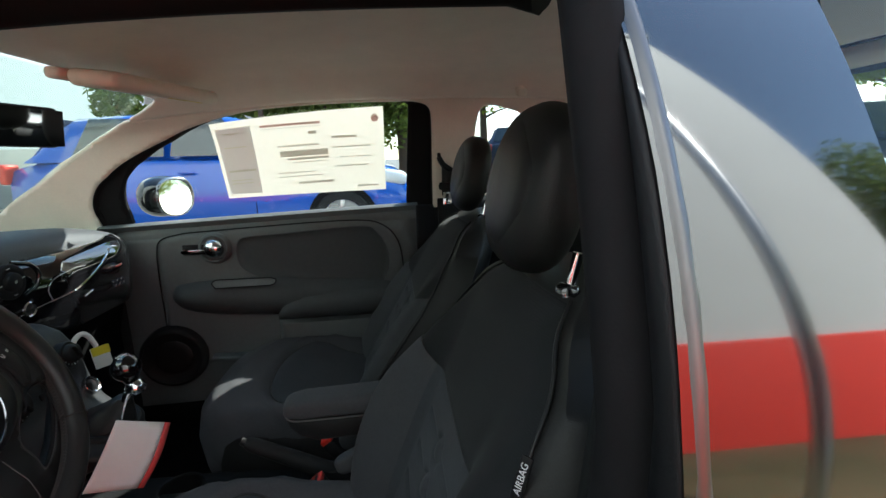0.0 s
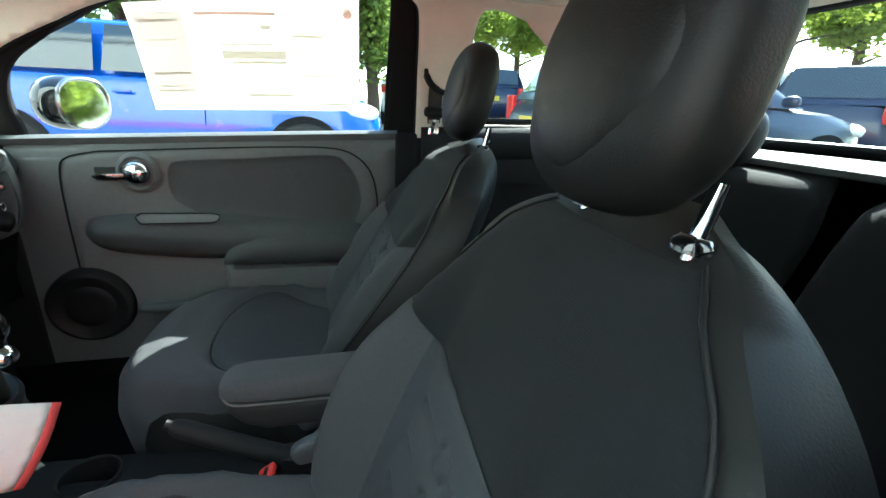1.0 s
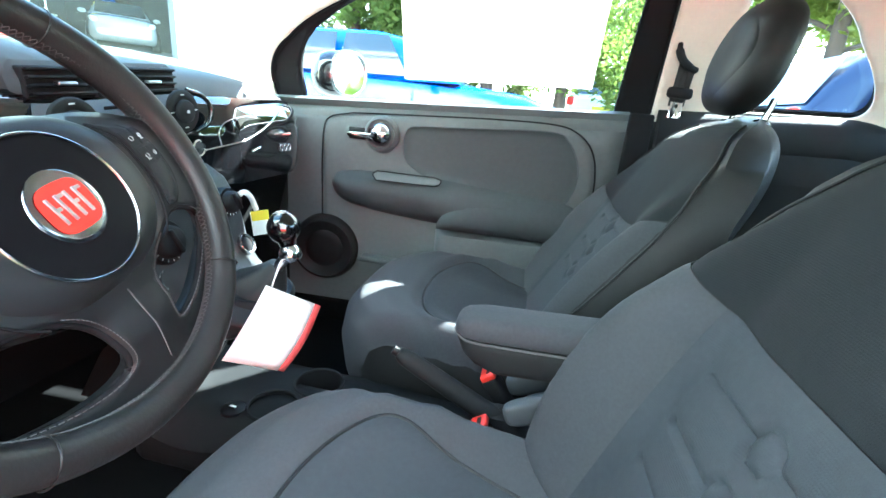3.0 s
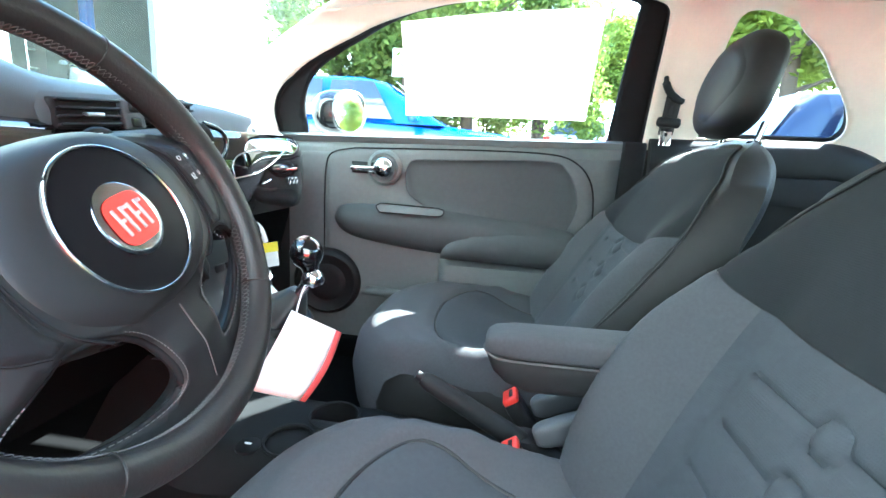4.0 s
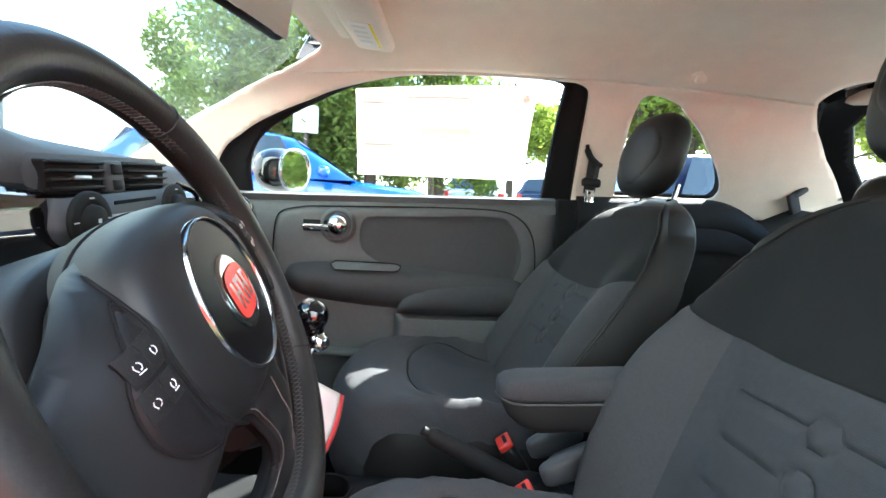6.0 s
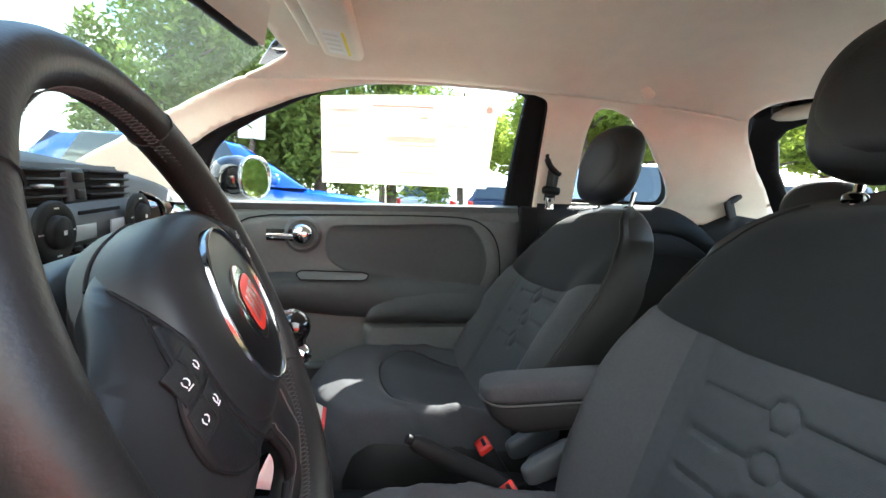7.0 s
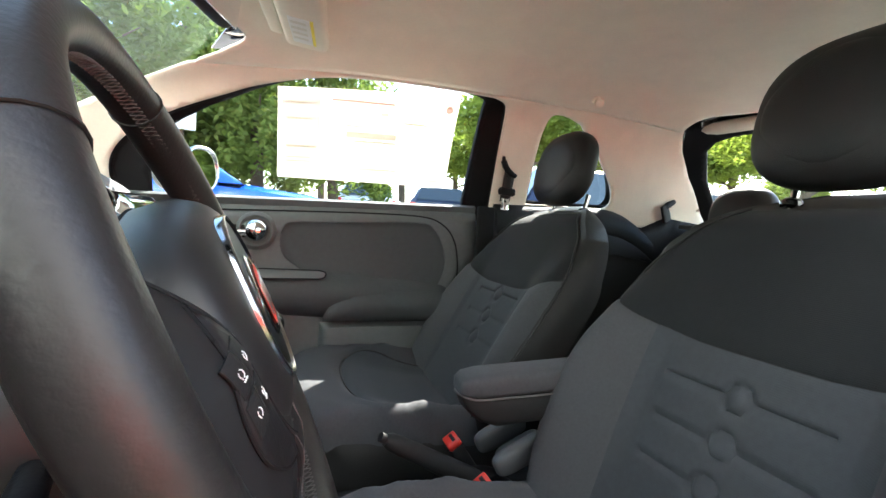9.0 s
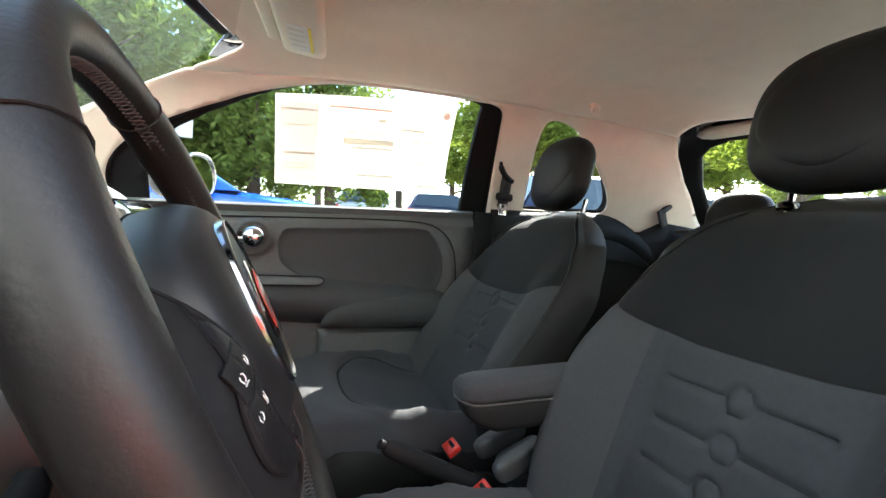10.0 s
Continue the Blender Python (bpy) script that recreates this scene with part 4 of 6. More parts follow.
def build_armrest():
    def slab(stations):
        rows = []
        for x, w, z0, z1 in stations:
            zc, hh = (z0 + z1) / 2, (z1 - z0) / 2
            rows.append([(x, -0.052 + w * math.copysign(abs(math.cos(a)) ** 0.5, math.cos(a)), zc + hh * math.copysign(abs(math.sin(a)) ** 0.6, math.sin(a))) for a in (2 * math.pi * k / 28 for k in range(28))])
        return loft(rows)
    ob = part("armrest", slab(((-0.279, 0.012, 0.636, 0.648), (-0.276, 0.022, 0.630, 0.655), (-0.266, 0.029, 0.627, 0.661), (-0.24, 0.034, 0.626, 0.665), (-0.10, 0.035, 0.630, 0.671), (0.02, 0.035, 0.634, 0.677), (0.06, 0.03, 0.64, 0.674))), CLOTH_SIDE, DRIVER_SEAT, "padded folding armrest")
    part("tray", slab(((-0.274, 0.016, 0.622, 0.634), (-0.264, 0.026, 0.604, 0.632), (-0.245, 0.031, 0.588, 0.632), (-0.215, 0.0335, 0.578, 0.632), (-0.12, 0.034, 0.582, 0.636), (-0.04, 0.033, 0.596, 0.638), (0.04, 0.03, 0.61, 0.64))), CONSOLE, ob)
    seam = [(-0.05, -0.0872, 0.6335), (-0.2, -0.0865, 0.6295), (-0.25, -0.0845, 0.628), (-0.268, -0.077, 0.629), (-0.278, -0.062, 0.631), (-0.280, -0.052, 0.632), (-0.278, -0.042, 0.631), (-0.268, -0.027, 0.629), (-0.25, -0.0195, 0.628)]
    part("seam", tube(spline(seam, 5), 0.0016, 6), THREAD, ob)
    part("stem", box((0.08, 0.03, 0.16), pose(-0.01, -0.06, 0.545, 0, 10, 0), 0.012), CONSOLE, ob)
    for s, seat in ((-1, PASSENGER_SEAT), (1, DRIVER_SEAT)):
        y = 0.045 if seat is PASSENGER_SEAT else -0.035
        hinge = part("recliner_cover", bolster((0.115, 0.028, 0.040), pose(-0.140, y, 0.508, 0, -24, 0), 4.0), DASH, seat)
        part("recliner_lever", bolster((0.095, 0.024, 0.038), pose(-0.118, y + 0.030 * s, 0.488, 0, -24, 0), 4.0), DASH, hinge)
        part("hinge_disc", lathe([(0.040, -0.012), (0.042, -0.008), (0.042, 0.008), (0.040, 0.012), (0.0005, 0.013)], pose(-0.075, y, 0.495, 90, 0, 0), 26), BLACK, seat)
    return ob


build_armrest()


def build_tag():
    """A small woven tag with the word on it, sewn into the seat's outer seam."""
    along, out = Vector((0.26, 0.0, 0.96)).normalized(), Vector((-0.62, -0.78, 0.10)).normalized()
    across = out.cross(along).normalized()
    out = along.cross(across)
    m = Matrix((along, across, out)).transposed().to_4x4()
    m.translation = (0.051, -0.5405, 0.838)
    tag = part("airbag_tag", box((0.042, 0.0105, 0.002), m, 0.0006), BLACK, DRIVER_SEAT, "black woven tag with white letters")
    curve = bpy.data.curves.new("lettering", "FONT")
    curve.body, curve.size, curve.align_x, curve.align_y, curve.extrude = "AIRBAG", 0.0088, "CENTER", "CENTER", 0.0002
    text = new("lettering", curve)
    text.data.materials.append(ICON)
    text.matrix_basis = m @ pose(0, 0, 0.0014)
    text.parent = tag
    text.matrix_parent_inverse = tag.matrix_basis.inverted()


build_tag()


# ---- rear bench ----
def build_bench():
    ob = thing("rear_bench", "black cloth rear bench seat with two headrests", "car seat", at=(0.75, 0, 0.3))
    for s in (-1, 1):
        def back(u, z, s=s):
            return Vector((0.63 + (z - 0.6) * 0.42 + 0.03 * (abs(u) / 0.28) ** 4 + 0.11 * max(0, (z - 0.90) / 0.07) ** 2, u + s * 0.30, z))
        ring = line2([(-0.285, 0.42), (-0.29, 0.7), (-0.285, 0.86), (-0.25, 0.94), (-0.18, 0.965)]) + line2([(0.18, 0.965), (0.25, 0.94), (0.285, 0.86), (0.29, 0.7), (0.285, 0.42)])
        part("backrest", sheet(ring, [], back, 0.03, puff=0.02, soft=0.02, flip=True), CLOTH_DARK, ob, thick=0.03)
        part("cushion", bolster((0.50, 0.58, 0.16), pose(0.44, s * 0.30, 0.41, 0, -4, 0), 4), CLOTH_DARK, ob)
        head = part("headrest", bolster((0.09, 0.21, 0.16), pose(0.80, s * 0.32, 1.00, 0, 18, 0), 2.4), VINYL, ob)
        for d in (-0.05, 0.05):
            part("headrest_post", tube([(0.775, s * 0.32 + d, 0.92), (0.795, s * 0.32 + d, 1.0)], 0.006, 8), CHROME, head)
    shelf = tagged(part("parcel_shelf", box((0.32, 1.10, 0.016), pose(0.985, MID, 0.948), 0.005), TRIM), "dark parcel shelf below the rear window", "shelf")
    tub = thing("belt_guide", "black rear seat belt guide on the cream trim", "seat belt", at=(0.83, 0.62, 0.95))
    part("hook", bolster((0.085, 0.022, 0.022), pose(0.812, 0.612, 1.036, 0, -30, 12), 3), BLACK, tub)
    part("webbing", box((0.040, 0.012, 0.066), pose(0.787, 0.606, 0.996, 0, -24, 12), 0.004), WEBBING, tub)


build_bench()


# ---- steering wheel ----
# local axes: x up in the wheel's plane, y to the passenger's side, z to the driver; the wheel is turned a little to the left
_n = Vector((math.cos(0.44) * math.cos(0.04), math.sin(0.04), math.sin(0.44) * math.cos(0.04)))
_y = (Vector((0, 1, 0)) - _n * _n.y).normalized()
WHEEL = Matrix.Translation((-0.583, -0.356, 0.821)) @ Matrix((_n.cross(_y), _y, _n)).transposed().to_4x4()
WHEEL = WHEEL @ pose(0, 0, 0, 0, 0, -17)


def mirrored(ring):
    return [(x, -y) for x, y in ring[::-1]]


def build_wheel():
    ob = thing("steering_wheel", "black leather three-spoke steering wheel with stitched rim", "steering wheel", at=(-0.60, -0.356, 0.78))
    n, R = 120, 0.1835
    rows = []
    for i in range(n):
        a = 2 * math.pi * i / n
        deg = math.degrees(a) % 360
        off = min(deg, 360 - deg)
        grip = math.exp(-(((off - 62) / 20) ** 2))
        r1, r2 = 0.0166 + 0.0022 * grip, 0.0176 + 0.0012 * grip
        c, s = math.cos(a), math.sin(a)
        rows.append([(WHEEL @ Vector(((R + r1 * math.cos(b)) * c, (R + r1 * math.cos(b)) * s, r2 * math.sin(b)))) for b in (2 * math.pi * k / 20 for k in range(20))])
    rows.append(rows[0])
    rim = part("rim", loft(rows, caps=False), LEATHER, ob)
    # two rows of slanted stitches along the inside of the rim
    bm = bmesh.new()
    for i in range(210):
        a = 2 * math.pi * i / 210
        for lean in (0.013, -0.012):
            p = [Vector(((R - 0.0176) * math.cos(a + lean * k), (R - 0.0176) * math.sin(a + lean * k), 0.0045 * k + 0.001)) for k in (-1, 1)]
            tube([WHEEL @ q for q in p], 0.0004, 4, bm)
    part("stitching", bm, THREAD, rim, kind="stuff")
    for a in (43, 137, 223, 317):
        c, s = math.cos(radians(a)), math.sin(radians(a))
        pts = [WHEEL @ Vector(((R + 0.0182 * math.cos(b)) * c, (R + 0.0182 * math.cos(b)) * s, 0.0186 * math.sin(b))) for b in (2 * math.pi * k / 20 for k in range(21))]
        part("rim_seam", tube(pts, 0.0009, 5), VINYL, rim)

    # spokes: one moulded frame with three openings between hub and rim
    window = line2([(-0.050, 0.106), (-0.060, 0.132), (-0.070, 0.151), (-0.086, 0.152), (-0.110, 0.128), (-0.132, 0.088), (-0.141, 0.050), (-0.134, 0.034), (-0.112, 0.034), (-0.086, 0.040), (-0.064, 0.062), (-0.051, 0.090), (-0.050, 0.106)], 4)[:-1]
    disc = [(0.181 * math.cos(radians(a)), 0.181 * math.sin(radians(a))) for a in range(0, 360, 5)]
    arc = [q for q in disc if abs(math.degrees(math.atan2(q[1], q[0]))) > 82]
    arc.sort(key=lambda q: math.atan2(q[1], q[0]) % (2 * math.pi))
    edge_top = line2([(0.028, -0.170), (0.042, -0.148), (0.055, -0.120), (0.065, -0.090), (0.069, -0.06), (0.070, 0.0), (0.069, 0.06), (0.065, 0.090), (0.055, 0.120), (0.042, 0.148), (0.028, 0.170)], 5)

    def rise(x, y):
        """How far the spokes stand out of the wheel's plane."""
        t = max(0.0, min(1.0, (math.hypot(x, y) - 0.112) / 0.062))
        h = 0.019 * (1 - t * t * (3 - 2 * t)) + 0.002 - 0.036 * max(0.0, (x - 0.020) / 0.048) ** 2
        if x < -0.06:
            t = min(1.0, (-0.06 - x) / 0.03)
            h -= t * (0.005 + 0.005 * min(1.0, abs(y) / 0.04) ** 2)
        return h

    def face(x, y):
        return WHEEL @ Vector((x, y, rise(x, y)))
    frame_part = part("spoke_frame", sheet(arc + edge_top, [window, mirrored(window)], face, 0.007, puff=0.002, soft=0.004), WHEEL_PLASTIC, ob, "dark moulded spokes", thick=0.016)
    for ring in (window, mirrored(window)):
        bm = bmesh.new()
        for q, q2 in zip(ring, ring[1:] + ring[:1]):
            if q[0] > -0.062:
                continue
            c = Vector(face(*q)) + WHEEL.to_3x3() @ Vector((0.0, 0.003 * (-1 if q[1] > 0 else 1), 0.001))
            d = Vector(face(*q2)) + WHEEL.to_3x3() @ Vector((0.0, 0.003 * (-1 if q[1] > 0 else 1), 0.001))
            for f in (0.0, 0.5):
                tube([c + (d - c) * f, c + (d - c) * (f + 0.32)], 0.00055, 4, bm)
        part("stitching", bm, THREAD, frame_part, kind="stuff")
        part("side_welt", tube([Vector(face(*q)) - WHEEL.to_3x3() @ Vector((0, 0, 0.005)) for q in ring + ring[:1]], 0.0036, 8), RUBBER, frame_part)
    part("spoke_seam", tube([WHEEL @ Vector((x, 0.0, 0.0006)) + (face(x, 0.0) - WHEEL @ Vector((x, 0, 0))) for x in (-0.080, -0.10, -0.12, -0.14, -0.158)], 0.0007, 4), THREAD, frame_part)

    # airbag cover: a broad dome that falls away steeply round its rim
    def cover_ring(a, k=1.0):
        c, s = math.cos(a), math.sin(a)
        return (k * (0.079 if c > 0 else 0.082) * math.copysign(abs(c) ** 0.86, c), k * 0.099 * math.copysign(abs(s) ** 0.80, s))
    rows = []
    for k, ends, flanks in ((1.0, -0.034, -0.020), (1.004, -0.022, -0.002), (1.0, -0.012, 0.009), (0.985, -0.001, 0.0165), (0.955, 0.0085, 0.0205), (0.91, 0.0155, 0.0228), (0.85, 0.0215, 0.0248), (0.78, 0.0258, 0.0270), (0.70, 0.0285, 0.0288), (0.62, 0.0296, 0.0296), (0.5, 0.0298, 0.0298)):
        ring = []
        for i in range(72):
            a = 2 * math.pi * i / 72
            ring.append(WHEEL @ Vector((*cover_ring(a, k), ends + (flanks - ends) * math.sin(a) ** 2)))
        rows.append(ring)
    hub = part("hub", loft(rows), WHEEL_PLASTIC, ob, "dark airbag cover")
    joint = []
    for k in range(73):
        q = 2 * math.pi * k / 72
        x, y = cover_ring(q, 1.003)
        joint.append(WHEEL @ Vector((x, y, rise(x, y) + 0.0004 if abs(math.sin(q)) > 0.62 else -0.020 if x > 0 else 0.0)))
    part("cover_joint", tube(joint, 0.0013, 6), RUBBER, hub)
    part("hub_ring", lathe([(0.0610, 0.0265), (0.0606, 0.0312), (0.0600, 0.0322), (0.0590, 0.0325), (0.0580, 0.0318), (0.0577, 0.0298)], WHEEL, 72), RING_METAL, ob, "satin metal ring")
    part("hub_disc", lathe([(0.0576, 0.0302), (0.045, 0.0310), (0.03, 0.0316), (0.0005, 0.0318)], WHEEL, 56), HUB_BLACK, ob, "gloss black centre disc")
    badge = part("badge", lathe([(0.0300, 0.0298), (0.0300, 0.0322), (0.0288, 0.0332), (0.0255, 0.0336), (0.0005, 0.0340)], WHEEL, 44), RING_METAL, ob, "round chrome badge with red field")
    field = ring2([(0.0200 * math.copysign(abs(math.cos(q)) ** 0.62, math.cos(q)), 0.0222 * math.copysign(abs(math.sin(q)) ** 0.62, math.sin(q))) for q in (2 * math.pi * k / 24 for k in range(24))], 2)
    part("badge_field", sheet(field, [], lambda u, v: WHEEL @ Vector((u, v, 0.0346)), 0.01), RED, badge)
    for k in range(4):
        part("badge_bar", box((0.023, 0.0030, 0.0012), WHEEL @ pose(0.0, -0.0126 + 0.0084 * k, 0.0349, 0, 0, -6), 0.0005), SATIN, badge)
        part("badge_bar", box((0.0030, 0.0050, 0.0012), WHEEL @ pose(0.0095 if k % 2 else 0.001, -0.0100 + 0.0084 * k, 0.0349), 0.0005), SATIN, badge)

    # switch pads beside the hub, four keys each
    for s in (1, -1):
        lens = line2([(0.050, 0.089), (0.030, 0.098), (0.0, 0.103), (-0.028, 0.102), (-0.044, 0.096)], 4) + line2([(-0.046, 0.108), (-0.034, 0.126), (-0.012, 0.137), (0.016, 0.132), (0.038, 0.112)], 4)

        flat = lens if s > 0 else mirrored(lens)
        on = lambda x, y, up: WHEEL @ Vector((x, y, rise(x, y) + up))
        pad = part("switch_pad", sheet(flat, [], lambda x, y: on(x, y, 0.0008), 0.006), BLACK, ob, thick=0.002, offset=0)
        part("pad_edge", tube([on(x, y, 0.0010) for x, y in flat + flat[:1]], 0.0011, 6), RUBBER, pad)
        for i, x in enumerate((0.0240, 0.0040)):
            for j, y in enumerate((0.1105, 0.1245)):
                y2 = s * (y + 0.004 * i - 0.002)
                quad = [(x + dx, y2 + dy - 0.1 * s * dx) for dx, dy in ((-0.0086, -0.0066), (0.0086, -0.0066), (0.0086, 0.0066), (-0.0086, 0.0066))]
                btn = part("button", sheet(quad, [], lambda x1, y1: on(x1, y1, 0.0018), 0.004), CONSOLE, pad, thick=0.0016, bevel=0.0004, offset=0)
                up = lambda dx, dy: on(x + dx, y2 + dy, 0.0028)
                part("icon", tube([up(0.0022 * math.cos(q) - 0.0003, 0.0020 * math.sin(q)) for q in (0.3, 1.0, 1.7, 2.4, 3.1)], 0.00036, 4), ICON, btn)
                part("icon", tube([up(-0.0026, -0.0014), up(0.0001, -0.0024), up(0.0017, -0.0016)], 0.00034, 4), ICON, btn)
                if j == 1 - i:
                    part("icon", tube([up(-0.0040, 0.0024), up(-0.0036, -0.0020)], 0.00045, 4), ICON, btn)
    part("column_shroud", loft([[WHEEL @ Vector((r * math.copysign(abs(math.cos(b)) ** 0.8, math.cos(b)) * 0.80 - 0.004, r * math.copysign(abs(math.sin(b)) ** 0.8, math.sin(b)), z)) for b in (2 * math.pi * k / 36 for k in range(36))] for r, z in ((0.070, -0.052), (0.092, -0.054), (0.097, -0.060), (0.100, -0.10), (0.106, -0.20), (0.112, -0.30))]), WHEEL_PLASTIC, ob, "dark steering column cover")
    part("column_neck", lathe([(0.060, -0.06), (0.060, -0.005)], WHEEL, 32), BLACK, ob)
    for s in (-1, 1):
        part("stalk", tube([WHEEL @ Vector((0.005, s * 0.085, -0.075)), WHEEL @ Vector((0.012, s * 0.135, -0.068)), WHEEL @ Vector((0.016, s * 0.165, -0.062))], [0.007, 0.008, 0.010], 10), BLACK, ob)
    return ob


build_wheel()


# ---- dashboard ----
def build_dash():
    ob = thing("dashboard", "dark dashboard with gloss black fascia, vents and radio", "dashboard", at=(-1.0, 0, 0.6))
    # top pad: section from the windscreen to the front lip, drooping to the ends
    rows = []
    for k in range(33):
        y = -0.585 + 1.17 * k / 32
        e = abs(y) / 0.585
        droop = 0.055 * e ** 3
        back = 0.03 * e ** 4
        hood = 0.045 * math.exp(-(((y + 0.35) / 0.17) ** 4))
        rows.append([(-1.24, y, 0.93), (-1.15, y, 0.950 - droop), (-1.05, y, 0.968 + hood * 0.6 - droop), (-0.95, y, 0.972 + hood - droop), (-0.895 - back, y, 0.965 + hood - droop), (-0.868 - back, y, 0.950 + hood * 0.8 - droop), (-0.858 - back, y, 0.925 + hood * 0.5 - droop), (-0.860 - back, y, 0.905 - droop), (-0.90, y, 0.895 - droop), (-1.24, y, 0.89)])
    part("top_pad", loft(rows), DASH, ob, "dark grey soft dash top")
    # fascia: flat behind the wheel and the radio, swelling out before the passenger
    def fascia_x(y):
        t = max(0.0, min(1.0, (y - 0.075) / 0.13))
        return -0.838 + 0.046 * t * t * (3 - 2 * t) - 0.10 * max(0.0, (y - 0.36) / 0.2) ** 2
    rows = []
    for k in range(61):
        y = -0.60 + 1.15 * k / 60
        x0, t = fascia_x(y), max(0.0, min(1.0, (y - 0.075) / 0.13))
        rows.append([(x0 - 0.055, y, 0.915 + 0.004 * t), (x0 - 0.026, y, 0.911 + 0.003 * t), (x0 - 0.008, y, 0.897), (x0 + 0.001, y, 0.872), (x0 + 0.005, y, 0.836), (x0 + 0.005, y, 0.80), (x0 + 0.002, y, 0.772), (x0 - 0.006, y, 0.752 - 0.006 * t), (x0 - 0.05, y, 0.742), (x0 - 0.12, y, 0.76), (x0 - 0.12, y, 0.90)])
    part("fascia", loft(rows), GLOSS_BLACK, ob, "gloss black painted fascia")
    face_x = lambda y, z: fascia_x(y) + knot(z, (0.745, 0.772, 0.80, 0.836, 0.872, 0.897, 0.911), (-0.008, 0.002, 0.005, 0.005, 0.001, -0.008, -0.026)) + 0.0006
    lid = spline([(0.05, 0.806, 0), (0.10, 0.812, 0), (0.146, 0.823, 0), (0.21, 0.838, 0), (0.266, 0.856, 0), (0.32, 0.880, 0), (0.36, 0.900, 0)], 6)
    part("fascia_trim", tube([(face_x(q.x, q.y), q.x, q.y) for q in lid], 0.0022, 6), CHROME, ob, "chrome trim line")
    hook = spline([(0.150, 0.826, 0), (0.148, 0.85, 0), (0.165, 0.872, 0), (0.21, 0.882, 0), (0.25, 0.880, 0)], 5)
    part("lid_gap", tube([(face_x(q.x, q.y), q.x, q.y) for q in hook], 0.0011, 6), SATIN, ob)
    rows = []
    for k in range(33):
        y = -0.59 + 1.16 * k / 32
        e = abs(y) / 0.59
        rows.append([(-0.862 - 0.05 * e ** 3, y, 0.765), (-0.868 - 0.05 * e ** 3, y, 0.70), (-0.895 - 0.05 * e ** 3, y, 0.60), (-0.94, y, 0.53), (-1.15, y, 0.50), (-1.15, y, 0.765)])
    # carpet black on the panel paints in the shade under the dash
    part("lower_panel", loft(rows), CARPET_SHADED, ob)
    part("lid_handle", box((0.006, 0.030, 0.004), pose(face_x(0.235, 0.815), 0.235, 0.815, 14, 0, 0), 0.0015), CHROME, ob)
    part("side_vent_ring", lathe([(0.5, 0.0), (0.52, 0.02), (0.46, 0.03)], pose(-0.862, 0.470, 0.868, 0, 82, 30) @ Matrix.Diagonal((0.050, 0.034, 0.4, 1)), 28), CHROME, ob)
    for k in range(3):
        part("badge_bar", tube([(face_x(0.332 + 0.017 * k, 0.812) + 0.001, 0.332 + 0.017 * k + 0.0055 * math.cos(a), 0.812 + 0.0085 * math.sin(a)) for a in (2 * math.pi * j / 14 for j in range(15))], 0.0014, 6), CHROME, ob)
    # gloss surround at the radio's end
    part("radio_surround", tube(spline([(-0.822, 0.088, 0.924), (-0.808, 0.116, 0.914), (-0.803, 0.126, 0.892), (-0.806, 0.118, 0.868), (-0.816, 0.098, 0.853)], 6), 0.0048, 8), GLOSS_BLACK, ob)
    # centre vents
    bez = part("vent_bezel", sheet([(-0.165, 0.893), (-0.168, 0.935), (-0.155, 0.947), (0.095, 0.947), (0.108, 0.935), (0.103, 0.893)], [], lambda y, z: (-0.850 + 0.12 * (0.92 - z), y, z), 0.03, puff=0.008, soft=0.006), DASH, ob)
    for a, b in ((-0.155, -0.060), (-0.015, 0.092)):
        part("vent_well", box((0.03, b - a, 0.042), pose(-0.860, (a + b) / 2, 0.919), 0.004), RUBBER, bez)
        for k in range(4):
            part("vent_slat", box((0.020, b - a - 0.004, 0.0035), pose(-0.848, (a + b) / 2, 0.904 + 0.0105 * k, 0, -16, 0), 0.001), BLACK, bez)
        part("vent_tab", box((0.010, 0.026, 0.005), pose(-0.838, (a + b) / 2, 0.919), 0.0015), SATIN, bez)
    part("hazard_panel", box((0.010, 0.038, 0.044), pose(-0.846, -0.0375, 0.919, 0, -6, 0), 0.003), DASH, bez)
    for z in (0.930, 0.908):
        part("hazard_button", box((0.008, 0.016, 0.014), pose(-0.840, -0.0375, z), 0.002), BLACK, bez)
    # radio
    rad = part("radio", sheet(line2([(-0.148, 0.831), (-0.166, 0.862), (-0.150, 0.8955)], 3) + line2([(0.092, 0.8955), (0.110, 0.866), (0.096, 0.834)], 3), [], lambda y, z: (-0.822, y, z), 0.03, puff=0.012, soft=0.006), DASH, ob, "grey radio with round dials", thick=0.01, offset=1)
    for y in (-0.122, 0.074):
        k = part("dial", lathe([(0.036, 0), (0.036, 0.004), (0.034, 0.006), (0.021, 0.006), (0.020, 0.005), (0.019, 0.011), (0.016, 0.013), (0.0005, 0.0135)], pose(-0.820, y, 0.868, 0, 90, 0), 36), CONSOLE, rad)
        part("dial_cap", box((0.001, 0.005, 0.005), pose(-0.8062, y, 0.868), 0.0), ICON, k)
        for a in (0, 90, 180, 270):
            part("dial_mark", box((0.0008, 0.008, 0.0018), pose(-0.8138, y + 0.0275 * math.sin(radians(a)), 0.868 + 0.0275 * math.cos(radians(a))), 0.0), ICON, k)
    screen_grey = material("screen_grey", (0.40, 0.42, 0.45), 0.2)
    for y, w in ((-0.060, 0.046), (0.016, 0.034)):
        part("radio_screen", box((0.003, w, 0.020), pose(-0.820, y, 0.860), 0.001), screen_grey, rad, "pale grey display")
    part("disc_slot", box((0.003, 0.095, 0.005), pose(-0.820, -0.024, 0.885), 0.001), RUBBER, rad)
